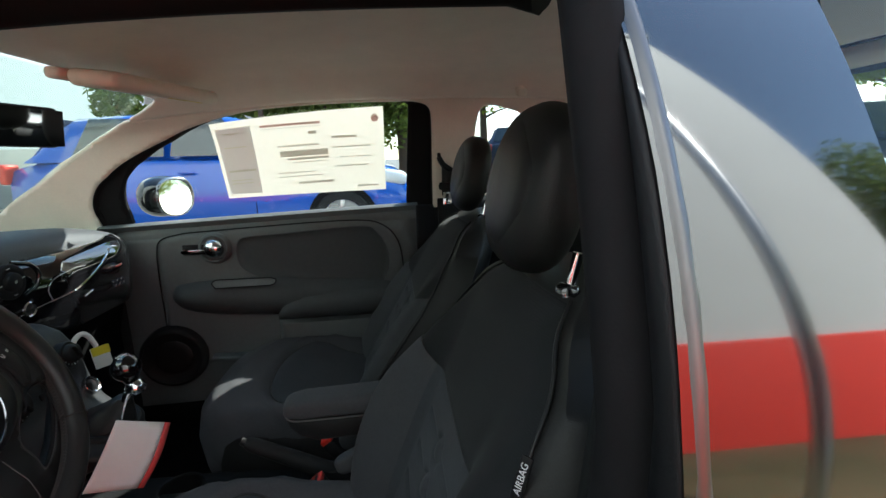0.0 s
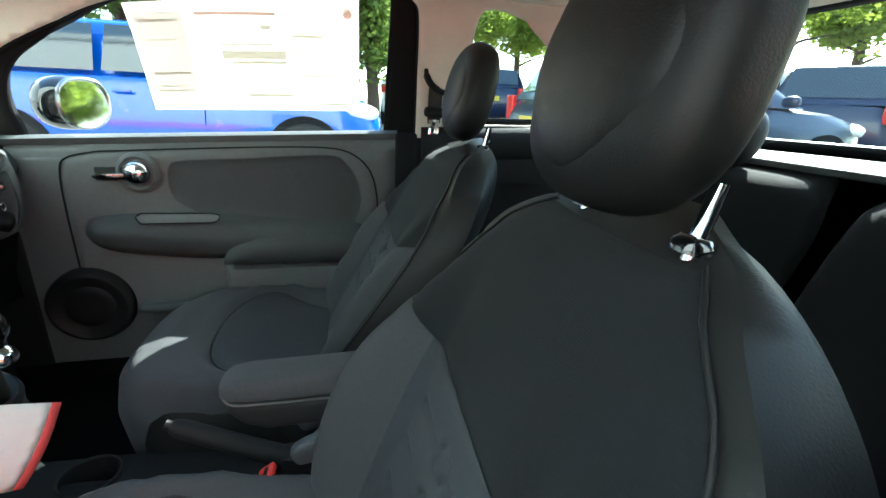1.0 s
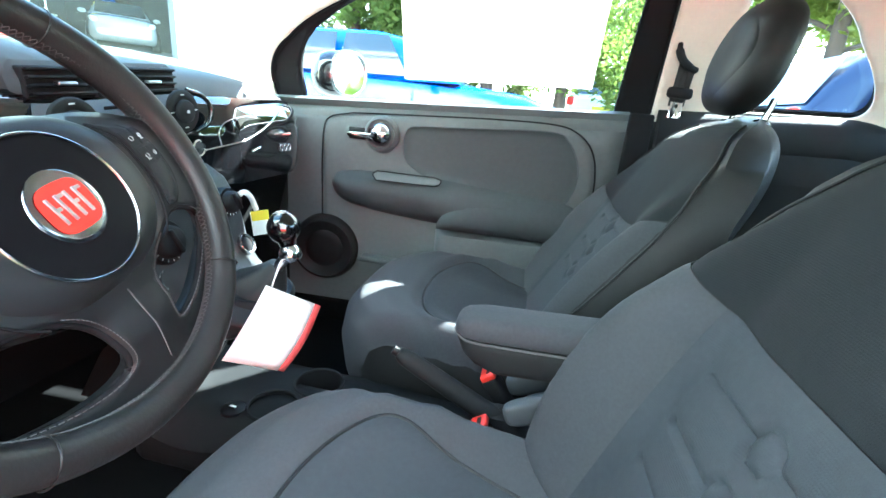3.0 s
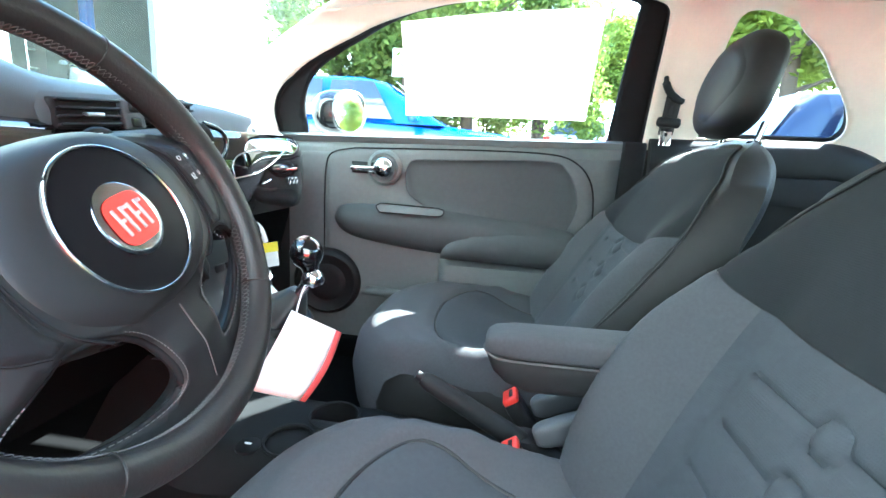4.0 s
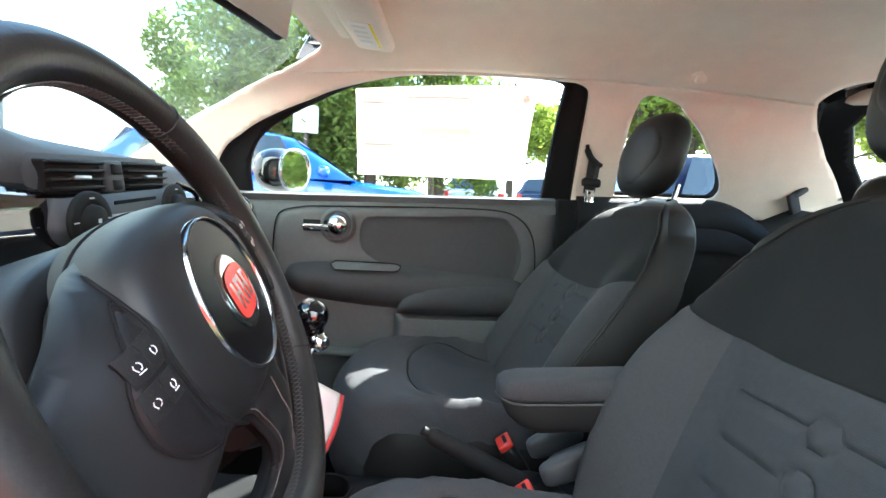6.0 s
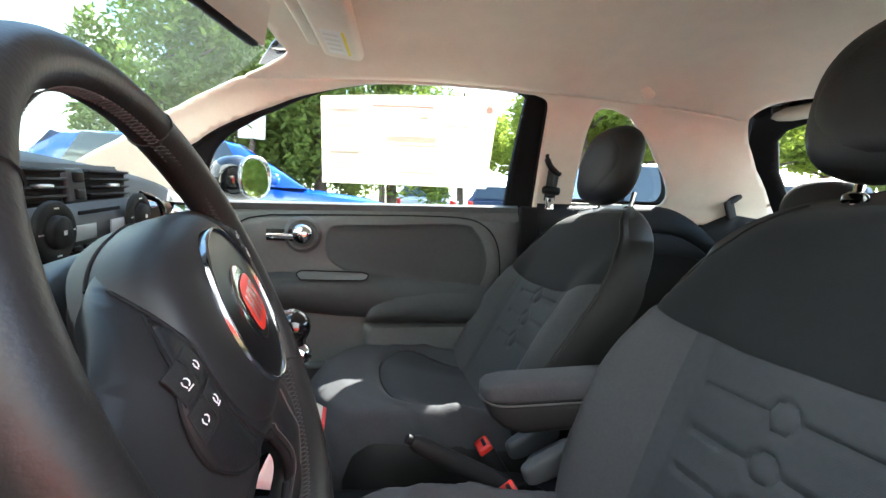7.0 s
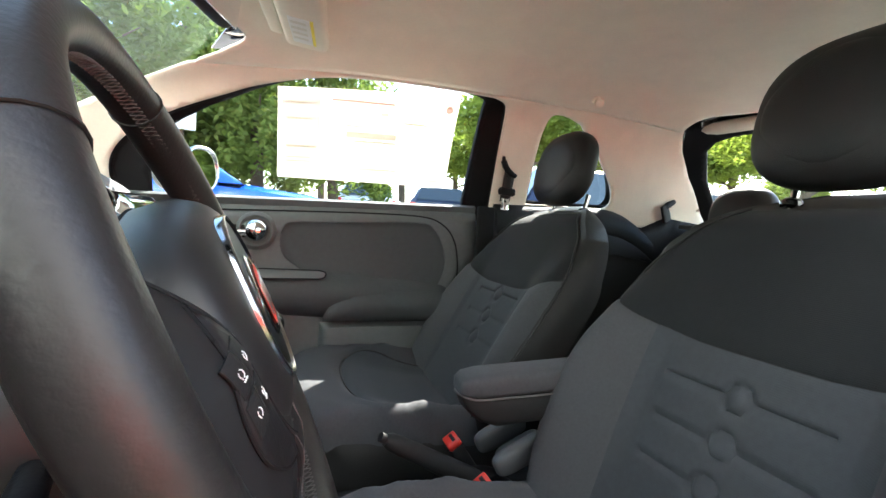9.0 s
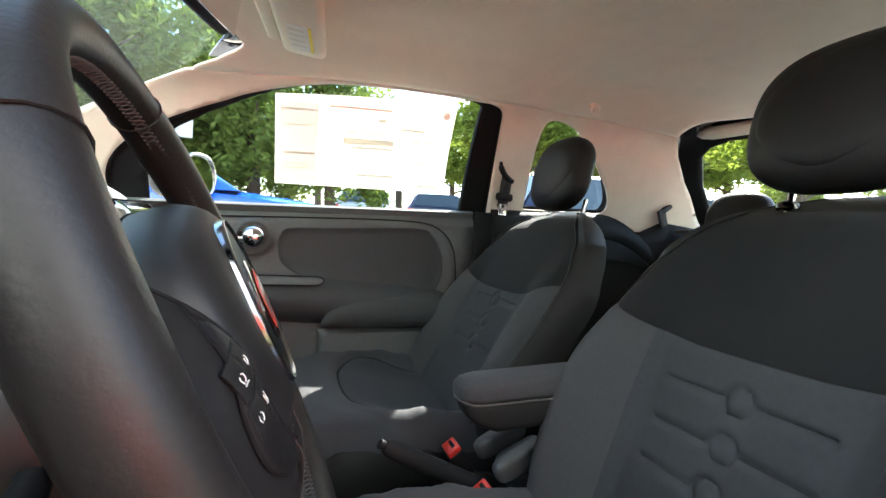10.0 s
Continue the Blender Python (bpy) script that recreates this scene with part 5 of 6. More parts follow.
    for k in range(6):
        part("key", box((0.004, 0.015, 0.006), pose(-0.819, -0.082 + 0.024 * k, 0.842), 0.001), BLACK, rad)
    # vents and radio rise a little towards the passenger
    for group, lean, z in ((bez, 4.8, 0.915), (rad, 6.0, 0.868)):
        hub = Matrix.Translation((-0.83, -0.122, z))
        group.matrix_basis = hub @ pose(0, 0, 0, lean, 0, 0) @ hub.inverted()
    # heater pod on the centre stack: three dials, two chrome-ringed buttons
    st = part("heater_pod", loft([[(x + dx, -0.045 + w * s, z) for dx, s in ((-0.16, -1), (-0.030, -1), (-0.012, -0.94), (0, -0.80), (0.006, -0.4), (0.008, 0), (0.006, 0.4), (0, 0.80), (-0.012, 0.94), (-0.030, 1), (-0.16, 1))] for x, w, z in ((-0.85, 0.05, 0.822), (-0.78, 0.078, 0.818), (-0.745, 0.098, 0.806), (-0.724, 0.113, 0.785), (-0.712, 0.122, 0.755), (-0.702, 0.127, 0.715), (-0.694, 0.127, 0.680), (-0.682, 0.122, 0.658), (-0.660, 0.108, 0.643), (-0.615, 0.088, 0.620), (-0.575, 0.072, 0.602), (-0.568, 0.068, 0.592), (-0.62, 0.064, 0.565))]), POD, ob)
    # foot of the stack, blackened to carry the shade around it
    part("stack_base", loft([[(x + dx, -0.045 + w * s, z) for dx, s in ((-0.16, -1), (-0.012, -1), (0, -0.8), (0.006, 0), (0, 0.8), (-0.012, 1), (-0.16, 1))] for x, w, z in ((-0.625, 0.064, 0.57), (-0.70, 0.06, 0.50), (-0.76, 0.06, 0.40))]), CARPET_SHADED, ob)
    for y, z, r, x in ((0.018, 0.750, 0.026, -0.702), (-0.048, 0.772, 0.026, -0.706), (-0.120, 0.718, 0.033, -0.700)):
        face = pose(x, y, z, 0, 78, 0)
        k = part("heater_dial", lathe([(r, -0.006), (r, 0.004), (r * 0.9, 0.009), (r * 0.74, 0.008), (r * 0.68, 0.018), (r * 0.55, 0.021), (0.0005, 0.021)], face, 30), BLACK, st)
        part("dial_bar", box((r * 1.15, 0.006, 0.010), face @ pose(0, 0, 0.022, 0, 0, 20), 0.002), BLACK, k)
        for q in range(7):
            c = radians(-60 + 20 * q)
            part("dial_mark", box((0.003, 0.0012, 0.0008), face @ pose(r * 0.82 * math.cos(c), r * 0.82 * math.sin(c), 0.0090, 0, 0, -60 + 20 * q), 0), ICON, k)
    for y in (-0.062, -0.038, -0.014):
        part("button", box((0.006, 0.018, 0.012), pose(-0.692, y, 0.706, 0, -8, 0), 0.002), BLACK, st)
    for y, z, x in ((-0.128, 0.664, -0.690), (0.040, 0.672, -0.684)):
        ringb = part("button_ring", lathe([(0.017, -0.008), (0.019, 0.003), (0.0175, 0.006), (0.0145, 0.005), (0.014, 0.001)], pose(x, y, z, 0, 62, 0), 28), CHROME, st)
        part("round_button", lathe([(0.014, 0.001), (0.011, 0.004), (0.0005, 0.0048)], pose(x, y, z, 0, 62, 0), 20), BLACK, ringb)
    part("round_switch", lathe([(0.0155, 0), (0.016, 0.004), (0.014, 0.006), (0.012, 0.004), (0.0005, 0.005)], pose(-0.812, 0.094, 0.824, 0, 90, 0), 24), CHROME, ob)
    return ob


build_dash()


# ---- gear lever, console, handbrake ----
def build_console():
    ob = thing("centre_console", "black plastic centre console with two cup holders", "console", at=(-0.5, 0, 0.25))
    holes = [ring2([(-0.553 + 0.047 * math.cos(a), 0.062 + 0.045 * math.sin(a)) for a in (math.pi * k / 6 for k in range(12))], 2), ring2([(-0.60 + 0.044 * math.cos(a), -0.024 + 0.043 * math.sin(a)) for a in (math.pi * k / 6 for k in range(12))], 2)]
    ring = line2([(-0.86, -0.10), (-0.70, -0.10), (-0.55, -0.09), (-0.3, -0.08), (0.15, -0.08)], 4) + line2([(0.15, 0.08), (-0.3, 0.09), (-0.48, 0.118), (-0.62, 0.122), (-0.70, 0.116), (-0.86, 0.11)], 4)
    def top(x, y):
        return Vector((x, y, 0.395 - 0.10 * max(0.0, (abs(y) - (0.105 if y > 0 else 0.06)) / 0.05) ** 2 + 0.05 * max(0.0, (-x - 0.72) / 0.14) ** 2))
    part("deck", sheet(ring, holes, top, 0.02), CONSOLE, ob)
    part("tunnel", box((1.05, 0.15, 0.16), pose(-0.35, 0, 0.31), 0.03), CONSOLE, ob)
    for (x, y), r in (((-0.553, 0.062), 0.046), ((-0.60, -0.024), 0.043)):
        cup = part("cup_holder", lathe([(r, 0.0), (r - 0.003, -0.03), (r - 0.005, -0.07), (0.0005, -0.07)], pose(x, y, 0.397), 28), BLACK, ob)
        part("cup_rim", tube([(x + r * math.cos(a), y + r * math.sin(a), 0.398) for a in (2 * math.pi * k / 28 for k in range(29))], 0.003, 6), CONSOLE, cup)
    soc = part("power_socket", lathe([(0.021, 0.0), (0.021, 0.005), (0.016, 0.008), (0.0005, 0.008)], pose(-0.660, -0.052, 0.392), 24), BLACK, ob)
    part("icon", box((0.012, 0.004, 0.001), pose(-0.660, -0.052, 0.4005), 0), ICON, soc)
    hb = thing("handbrake", "black plastic handbrake lever between the seats", "handbrake", at=(-0.2, 0, 0.4))
    a, b = Vector((-0.378, -0.004, 0.540)), Vector((-0.205, 0.010, 0.440))
    grip = part("grip", tube([a, a + (b - a) * 0.06, a + (b - a) * 0.15, a + (b - a) * 0.6, a + (b - a) * 0.95, b], [0.010, 0.0145, 0.0155, 0.0175, 0.019, 0.018], 16), CONSOLE, hb)
    part("release_button", tube([a - (b - a) * 0.05, a + (b - a) * 0.05], 0.008, 12), BLACK, grip)
    part("gaiter", loft([[(-0.20 + dx + r * math.cos(t) * 1.6, 0.01 + r * math.sin(t), z) for t in (2 * math.pi * k / 16 for k in range(16))] for dx, r, z in ((0, 0.022, 0.455), (0.02, 0.03, 0.43), (0.04, 0.04, 0.39))]), BLACK, hb)
    gl = thing("gear_lever", "gear lever with chrome and black ball knob", "gear lever", at=(-0.60, -0.02, 0.52))
    k = part("knob", lathe([(0.008, -0.030), (0.013, -0.027)] + [(0.0255 * math.cos(q), 0.001 + 0.0255 * math.sin(q)) for q in (radians(-55 + 9 * i) for i in range(16))] + [(0.004, 0.0262)], pose(-0.566, -0.030, 0.735, 0, -14, 0), 32), GLOSS_BLACK, gl, "gloss black ball")
    part("knob_cap", lathe([(0.0150, 0.0215), (0.0140, 0.0240), (0.0005, 0.0275)], pose(-0.566, -0.030, 0.735, 0, -14, 0), 24), GLOSS_BLACK, k)
    for i in range(3):
        part("shift_mark", box((0.014, 0.0012, 0.0006), pose(-0.566, -0.030, 0.735, 0, -14, 0) @ pose(0, -0.006 + 0.006 * i, 0.0272 - 0.001 * abs(i - 1)), 0), ICON, k)
    part("shift_mark", box((0.0012, 0.013, 0.0006), pose(-0.566, -0.030, 0.735, 0, -14, 0) @ pose(0, 0, 0.0275), 0), ICON, k)
    part("collar", lathe([(0.014, -0.052), (0.018, -0.046), (0.017, -0.036), (0.012, -0.028)], pose(-0.566, -0.030, 0.735, 0, -14, 0), 24), CHROME, gl)
    part("shaft", tube([(-0.556, -0.030, 0.70), (-0.590, -0.026, 0.655)], 0.009, 12), CHROME, gl)
    tip = pose(-0.634, -0.022, 0.624, 0, 15, 0)
    part("boot", loft([[tip @ Vector((x + r * math.cos(t) * (1 + 0.05 * math.sin(5 * t)), r * math.sin(t) * (1 + 0.05 * math.sin(5 * t)), z)) for t in (2 * math.pi * j / 30 for j in range(30))] for x, r, z in ((0.036, 0.013, 0.060), (0.030, 0.022, 0.045), (0.022, 0.032, 0.030), (0.012, 0.044, 0.014), (0.004, 0.052, 0.004), (0.0, 0.055, -0.004))]), LEATHER, gl, "black leather boot")
    part("boot_ring", lathe([(0.072, -0.008), (0.071, 0.004), (0.064, 0.009), (0.056, 0.006), (0.054, -0.002)], tip, 36), BLACK, gl)
    # hang tag
    tg = thing("hang_tag", "white card tag with red edge tied to the gear lever", "tag", at=(-0.58, -0.02, 0.6))
    def card(u, v):
        p = Vector((-0.556, -0.098, 0.668)) + Vector((0.040, 0.090, -0.066)) * u + Vector((-0.037, -0.056, -0.099)) * v
        return p + Vector((0.012, -0.010, 0.004)) * math.sin(v * 3.0) * (0.4 + 0.6 * u)
    part("card", sheet([(0, 0), (0.88, 0), (0.88, 1), (0, 1)], [], card, 0.1), WHITE_PAPER, tg, thick=0.0006)
    part("red_edge", sheet([(0.88, 0), (1, 0), (1, 1), (0.88, 1)], [], card, 0.1), INK_RED, tg, thick=0.0006)
    part("string", tube(spline([(-0.556, -0.083, 0.660), (-0.558, -0.070, 0.672), (-0.560, -0.056, 0.684), (-0.562, -0.036, 0.692), (-0.568, -0.022, 0.686), (-0.566, -0.046, 0.676), (-0.557, -0.080, 0.662)], 5), 0.0012, 5), WHITE_PAPER, tg)
    yt = thing("small_tag", "small yellow and white card on a white strap", "tag", at=(-0.785, 0.22, 0.66))
    part("card", box((0.002, 0.036, 0.055), pose(-0.778, 0.226, 0.655, 6, 0, -50), 0.0005), WHITE_PAPER, yt)
    part("yellow_head", box((0.0024, 0.0365, 0.022), pose(-0.778, 0.226, 0.672, 6, 0, -50), 0.0005), YELLOW, yt)
    part("strap", tube(spline([(-0.784, 0.222, 0.685), (-0.788, 0.21, 0.715), (-0.792, 0.192, 0.728), (-0.80, 0.178, 0.715), (-0.808, 0.170, 0.685)], 5), 0.006, 8), WHITE_PAPER, yt)


build_console()


def build_buckle(y, label):
    ob = thing("belt_buckle", label, "seat belt buckle", "belt buckles", at=(-0.2, y, 0.38))
    part("body", box((0.030, 0.042, 0.078), pose(-0.205, y, 0.445, 0, -35, 0), 0.007), BLACK, ob)
    btn = part("button", box((0.028, 0.040, 0.012), pose(-0.2275, y, 0.480, 0, -35, 0), 0.003), RED, ob, "red release button")
    part("tongue_mouth", box((0.007, 0.024, 0.004), pose(-0.2280, y, 0.4865, 0, -35, 0), 0.001), BLACK, btn)
    part("stalk", box((0.010, 0.03, 0.09), pose(-0.165, y, 0.37, 0, -35, 0), 0.002), BLACK, ob)


build_buckle(0.080, "black buckle with red button beside the passenger seat")
build_buckle(-0.068, "black buckle with red button under the armrest")


def build_belt(label, turn):
    ob = thing("front_seat_belt", label, "seat belt", "front seat belts", at=(0.13, 0.60 if turn is None else -0.54, 0.5))

    def piece(name, bm, mat, under=ob, **more):
        if turn is not None:
            bm.transform(turn)
        return part(name, bm, mat, under, **more)
    pts = [side(0.104, 0.158, -0.006), side(0.107, 0.138, -0.012), side(0.120, 0.118, -0.016), side(0.140, 0.104, -0.016), side(0.160, 0.096, -0.012)]
    piece("guide", tube(spline(pts, 6), [0.003] + [0.006] * 4 + [0.0095] * 14 + [0.008] * 5 + [0.004], 10), BLACK)
    web = lambda x, h: side(x, h, -0.013)
    piece("webbing", sheet([(0.116, 0.02), (0.114, 0.116), (0.154, 0.100), (0.154, 0.02)], [], web, 0.02), WEBBING, thick=0.0015)
    for k in range(2):
        piece("webbing_fold", tube([side(0.127 + 0.013 * k, 0.105, -0.0155), side(0.128 + 0.013 * k, 0.03, -0.0155)], 0.0016, 6), WEBBING)
    piece("lower_webbing", sheet([(0.088, -0.20), (0.118, -0.02), (0.146, -0.02), (0.116, -0.20)], [], lambda x, h: side(x, h, -0.024), 0.03), WEBBING, thick=0.0015)
    p = side(0.134, 0.050, -0.018)
    cover = piece("tongue_cover", box((0.060, 0.022, 0.026), Matrix.Translation(p) @ pose(0, 0, 0, -14, 3, 0), 0.008), BLACK)
    q = side(0.134, 0.012, -0.024)
    flat = lambda size, dz, mat, name: piece(name, box(size, Matrix.Translation(q) @ pose(0, 0, dz, -8, 3, 0), 0.001), mat, cover)
    flat((0.030, 0.003, 0.052), 0, CHROME, "tongue")
    flat((0.013, 0.0036, 0.018), -0.008, BLACK, "tongue_slot")
    flat((0.008, 0.0036, 0.009), 0.012, BLACK, "upper_slot")


build_belt("black passenger seat belt hanging from the pillar guide", None)
build_belt("black driver's seat belt hanging from the pillar guide", MIRROR_Y)


def build_ceiling_bits():
    v = thing("sun_visor", "cream passenger sun visor with a warning label", "sun visor", at=(-0.56, 0.3, 1.33))
    m = pose(-0.540, 0.178, 1.270, 3, 6, -5)
    part("panel", box((0.092, 0.37, 0.030), m, 0.014, 4), CREAM, v)
    part("hinge_strip", box((0.030, 0.345, 0.020), m @ pose(-0.060, -0.02, 0.003), 0.008, 3), CREAM, v)
    part("warning_label", box((0.040, 0.135, 0.001), m @ pose(-0.004, 0.075, -0.0154), 0), WHITE_PAPER, v, "white printed warning label")
    part("label_stripe", box((0.006, 0.135, 0.001), m @ pose(0.020, 0.075, -0.0159), 0), YELLOW, v)
    for k in range(4):
        part("print_bar", box((0.030, 0.012, 0.0006), m @ pose(-0.006, 0.03 + 0.028 * k, -0.0158), 0), INK_GREY, v)
    h = thing("coat_hook", "small cream coat hook on the roof side", "hook", at=(0.30, 0.40, 1.30))
    p = side(0.335, 0.405, -0.004)
    part("base", lathe([(0.014, 0), (0.013, 0.008), (0.0005, 0.012)], Matrix.Translation(p) @ pose(0, 0, 0, 155, 0, 0), 16), CREAM, h)
    part("peg", bolster((0.034, 0.014, 0.026), Matrix.Translation(p) @ pose(0.004, -0.010, -0.014, 20, 0, 0), 2.5, 14, 8), CREAM, h)
    r = thing("rear_view_mirror", "black framed interior mirror on the windscreen", "mirror", at=(-0.68, 0, 1.22))
    m = pose(-0.669, -0.104, 1.178, 0, 0, 0) @ pose(0, 0, 0, 0, 8, -18)
    part("housing", box((0.028, 0.24, 0.068), m, 0.013, 3), BLACK, r)
    part("mirror_glass", box((0.002, 0.232, 0.060), m @ pose(0.0142, 0, 0), 0.0), MIRROR, r)
    part("arm", tube([m @ Vector((-0.012, 0, 0.01)), (-0.715, -0.06, 1.245), (-0.755, -0.03, 1.285)], 0.009, 10), BLACK, r)


build_ceiling_bits()


# ---- outside ----
def ground_z(y, x=0.0):
    """The yard rises across the lane and towards the workshop."""
    return 0.045 * max(0.0, min(y, 30.0)) + 0.145 * max(0.0, min(-3.0 - x, 9.0))


ASPHALT = material("asphalt", (0.15, 0.148, 0.143), 0.9, vary=0.25, scale=30, bump=0.5, bump_scale=120, stain=0.2)
GRASS = material("grass", (0.07, 0.075, 0.025), 0.95, vary=0.4, scale=12, colour2=(0.13, 0.10, 0.045), stain=0.3)
WALL_WHITE = material("white_wall", (0.78, 0.78, 0.78), 0.8, vary=0.05, scale=3, bump=0.2, bump_scale=60)
WALL_RED = material("red_wall", (0.72, 0.035, 0.02), 0.8, vary=0.08, scale=4)
# grey of the unseen panel that throws neutral light back at the car
BOUNCE_GREY = material("bounce_grey", (0.34, 0.34, 0.33), 0.5, vary=0.06, scale=4)
METAL_WHITE = material("white_sheet_metal", (0.25, 0.275, 0.30), 0.5, vary=0.05, scale=3)
# near-black walls: the dimness inside the bay is put into their colour
BAY_SHADE = material("bay_shade", (0.04, 0.045, 0.05), 0.9, vary=0.3, scale=2)
BARK = material("bark", (0.12, 0.085, 0.06), 0.95, vary=0.3, scale=20, bump=0.8, bump_scale=40)
LEAF = paper("conifer_leaf", (0.17, 0.23, 0.045), 0.5, vary=0.45, scale=3)
LEAF_LIGHT = paper("young_leaf", (0.26, 0.32, 0.05), 0.5, vary=0.4, scale=3)
CAR_GLASS = material("car_glass", (0.03, 0.04, 0.045), 0.05, vary=0.05, scale=3, coat=1.0)
TYRE = material("tyre", (0.015, 0.015, 0.016), 0.85)
LAMP_WHITE = material("lamp_lens", (0.75, 0.78, 0.80), 0.08, vary=0.05, coat=1.0)
PLATE = material("number_plate", (0.70, 0.50, 0.04), 0.5)


def build_ground():
    bm = bmesh.new()
    ys = [-400, -40, -12, -6, 0, 2, 5, 10, 20, 30, 60, 400]
    rows = [[bm.verts.new((x, y, ground_z(y, x))) for y in ys] for x in (-400, -60, -20, -12, -7, -3, 0, 10, 20, 60, 400)]
    for a, b in zip(rows, rows[1:]):
        for i in range(len(ys) - 1):
            bm.faces.new((a[i], b[i], b[i + 1], a[i + 1]))
    tagged(part("ground", bm, ASPHALT), "grey asphalt car park", "ground", kind="structure")
    bm = box((30, 1.75, 0.30), pose(6, -2.06, 0.0), 0.03)
    tagged(part("grass_verge", bm, GRASS), "dry patchy grass strip beside the building", "grass", kind="stuff")


build_ground()


def build_vehicle(name, label, paint, length, width, height, tall, at, sedan=False):
    """A parked vehicle, its front to +x: body, cabin, panes, wheels, lamps."""
    ob = thing(name, label, "car", "parked cars")
    L, W, H = length, width, height
    belt = 0.67 * H if not tall else 0.62 * H
    # lower body in sections along x
    rows = []
    for t, z0, z1, w in ((0, 0.42, 0.75, 0.80), (0.02, 0.28, 0.95, 0.92), (0.08, 0.22, 1.0, 0.98), (0.2, 0.2, 1.03, 1), (0.5, 0.2, 1.02, 1), (0.66, 0.2, 1.0, 1), (0.74, 0.2, 0.98, 1), (0.88, 0.22, 0.93, 0.97), (0.96, 0.26, 0.84, 0.88), (1.0, 0.36, 0.70, 0.74)):
        x = -L / 2 + L * t
        top = belt * z1 if z1 < 1.05 else belt
        w = w * W / 2
        rows.append([(x, w * c, z0 + (top - z0) * s) for c, s in ((0.88, 0), (0.98, 0.15), (1.0, 0.45), (0.97, 0.75), (0.90, 0.95), (0.70, 1.02), (0, 1.05), (-0.70, 1.02), (-0.90, 0.95), (-0.97, 0.75), (-1.0, 0.45), (-0.98, 0.15), (-0.88, 0))])
    part("body", loft(rows), paint, ob)
    # cabin
    xr, xf = (-0.47 if tall else -0.44), 0.22
    sec = [(xr, 0.0, 0.90), (xr + 0.05, 0.55, 0.84), (xr + 0.10, 0.92, 0.76), (xr + 0.25, 1.0, 0.74), (-0.02, 1.0, 0.74), (0.05, 0.90, 0.76), (0.14, 0.45, 0.83), (xf, 0.0, 0.90)]
    cab = [[(L * x, W / 2 * w * c, belt * 0.99 + (H - belt) * h * s) for c, s in ((1.09, 0), (1.02, 0.55), (0.95, 0.9), (0.8, 1.0), (0, 1.03), (-0.8, 1.0), (-0.95, 0.9), (-1.02, 0.55), (-1.09, 0))] for x, h, w in sec]
    part("roof", loft(cab, closed=False), paint, ob)
    # side panes proud of the cabin
    for s in (1, -1):
        for a, b in (((xr + 0.11), -0.115), (-0.10, 0.085)):
            f = a + 0.03 if a < -0.2 else a
            top_b = b - (0.06 if b > 0 else 0)
            quad = [(L * a, 0.06), (L * (f + 0.01), 0.86), (L * top_b, 0.86), (L * b, 0.06)]
            part("side_window", sheet(quad, [], lambda x, k: (x, s * (W / 2 * (0.90 - 0.155 * k) * 1.02 + 0.010), belt + (H - belt) * k), 0.2), CAR_GLASS, ob)
    part("windscreen", sheet([(-0.74, 0.10), (-0.66, 0.90), (0.66, 0.90), (0.74, 0.10)], [], lambda u, k: (L * (0.205 - 0.155 * k) + 0.02, u * W / 2, belt + (H - belt) * k + 0.02), 0.3), CAR_GLASS, ob)
    part("rear_window", sheet([(-0.74, 0.15), (-0.66, 0.88), (0.66, 0.88), (0.74, 0.15)], [], lambda u, k: (L * (xr + 0.085 * k + 0.005) - 0.03, u * W / 2, belt + (H - belt) * k), 0.3), CAR_GLASS, ob)
    for x in (-0.30, 0.32):
        for s in (1, -1):
            m = pose(L * x, s * (W / 2 - 0.09), 0.32, -90 * s, 0, 0)
            part("wheel_arch", lathe([(0.37, 0.05), (0.375, 0.098), (0.31, 0.099)], m, 28), RUBBER, ob)
            w = part("wheel", lathe([(0.20, -0.1), (0.30, -0.1), (0.32, -0.06), (0.32, 0.08), (0.30, 0.105), (0.215, 0.105)], m, 28), TYRE, ob)
            part("rim", lathe([(0.215, 0.104), (0.19, 0.09), (0.06, 0.10), (0.0005, 0.10)], m, 20), SATIN, w)
            for k in range(5):
                part("rim_spoke", box((0.05, 0.19, 0.02), m @ pose(0, 0, 0.10, 0, 0, 72 * k) @ pose(0, 0.11, 0), 0.004), SATIN, w)
    for s in (1, -1):
        part("headlight", bolster((0.36, 0.16, 0.16), pose(L * 0.455, s * W * 0.40, belt * 0.76, 0, 10, -18 * s), 2.4), LAMP_WHITE, ob)
        part("tail_light", box((0.08, 0.16, 0.32 if tall else 0.2), pose(-L * 0.487, s * W * 0.42, belt * 0.88, 0, 0, 12 * s), 0.02), RED, ob)
        part("door_mirror", bolster((0.12, 0.2, 0.13), pose(L * 0.15, s * (W / 2 + 0.06), belt + 0.06), 2.6), paint, ob)
        part("door_handle", box((0.16, 0.02, 0.025), pose(-L * 0.06, s * (W / 2 - 0.005), belt * 0.86), 0.006), paint, ob)
        part("door_gap", tube([(L * 0.10, s * (W / 2 + 0.001), 0.3), (L * 0.105, s * (W / 2 * 0.985), belt * 0.9)], 0.004, 5), RUBBER, ob)
    part("plate", box((0.012, 0.42, 0.12), pose(-L / 2 - 0.01, 0, belt * 0.72), 0.002), PLATE, ob)
    ob.matrix_basis = at
    return ob


def paint(name, c):
    return material(name, c, 0.22, vary=0.04, scale=8, coat=1.0)


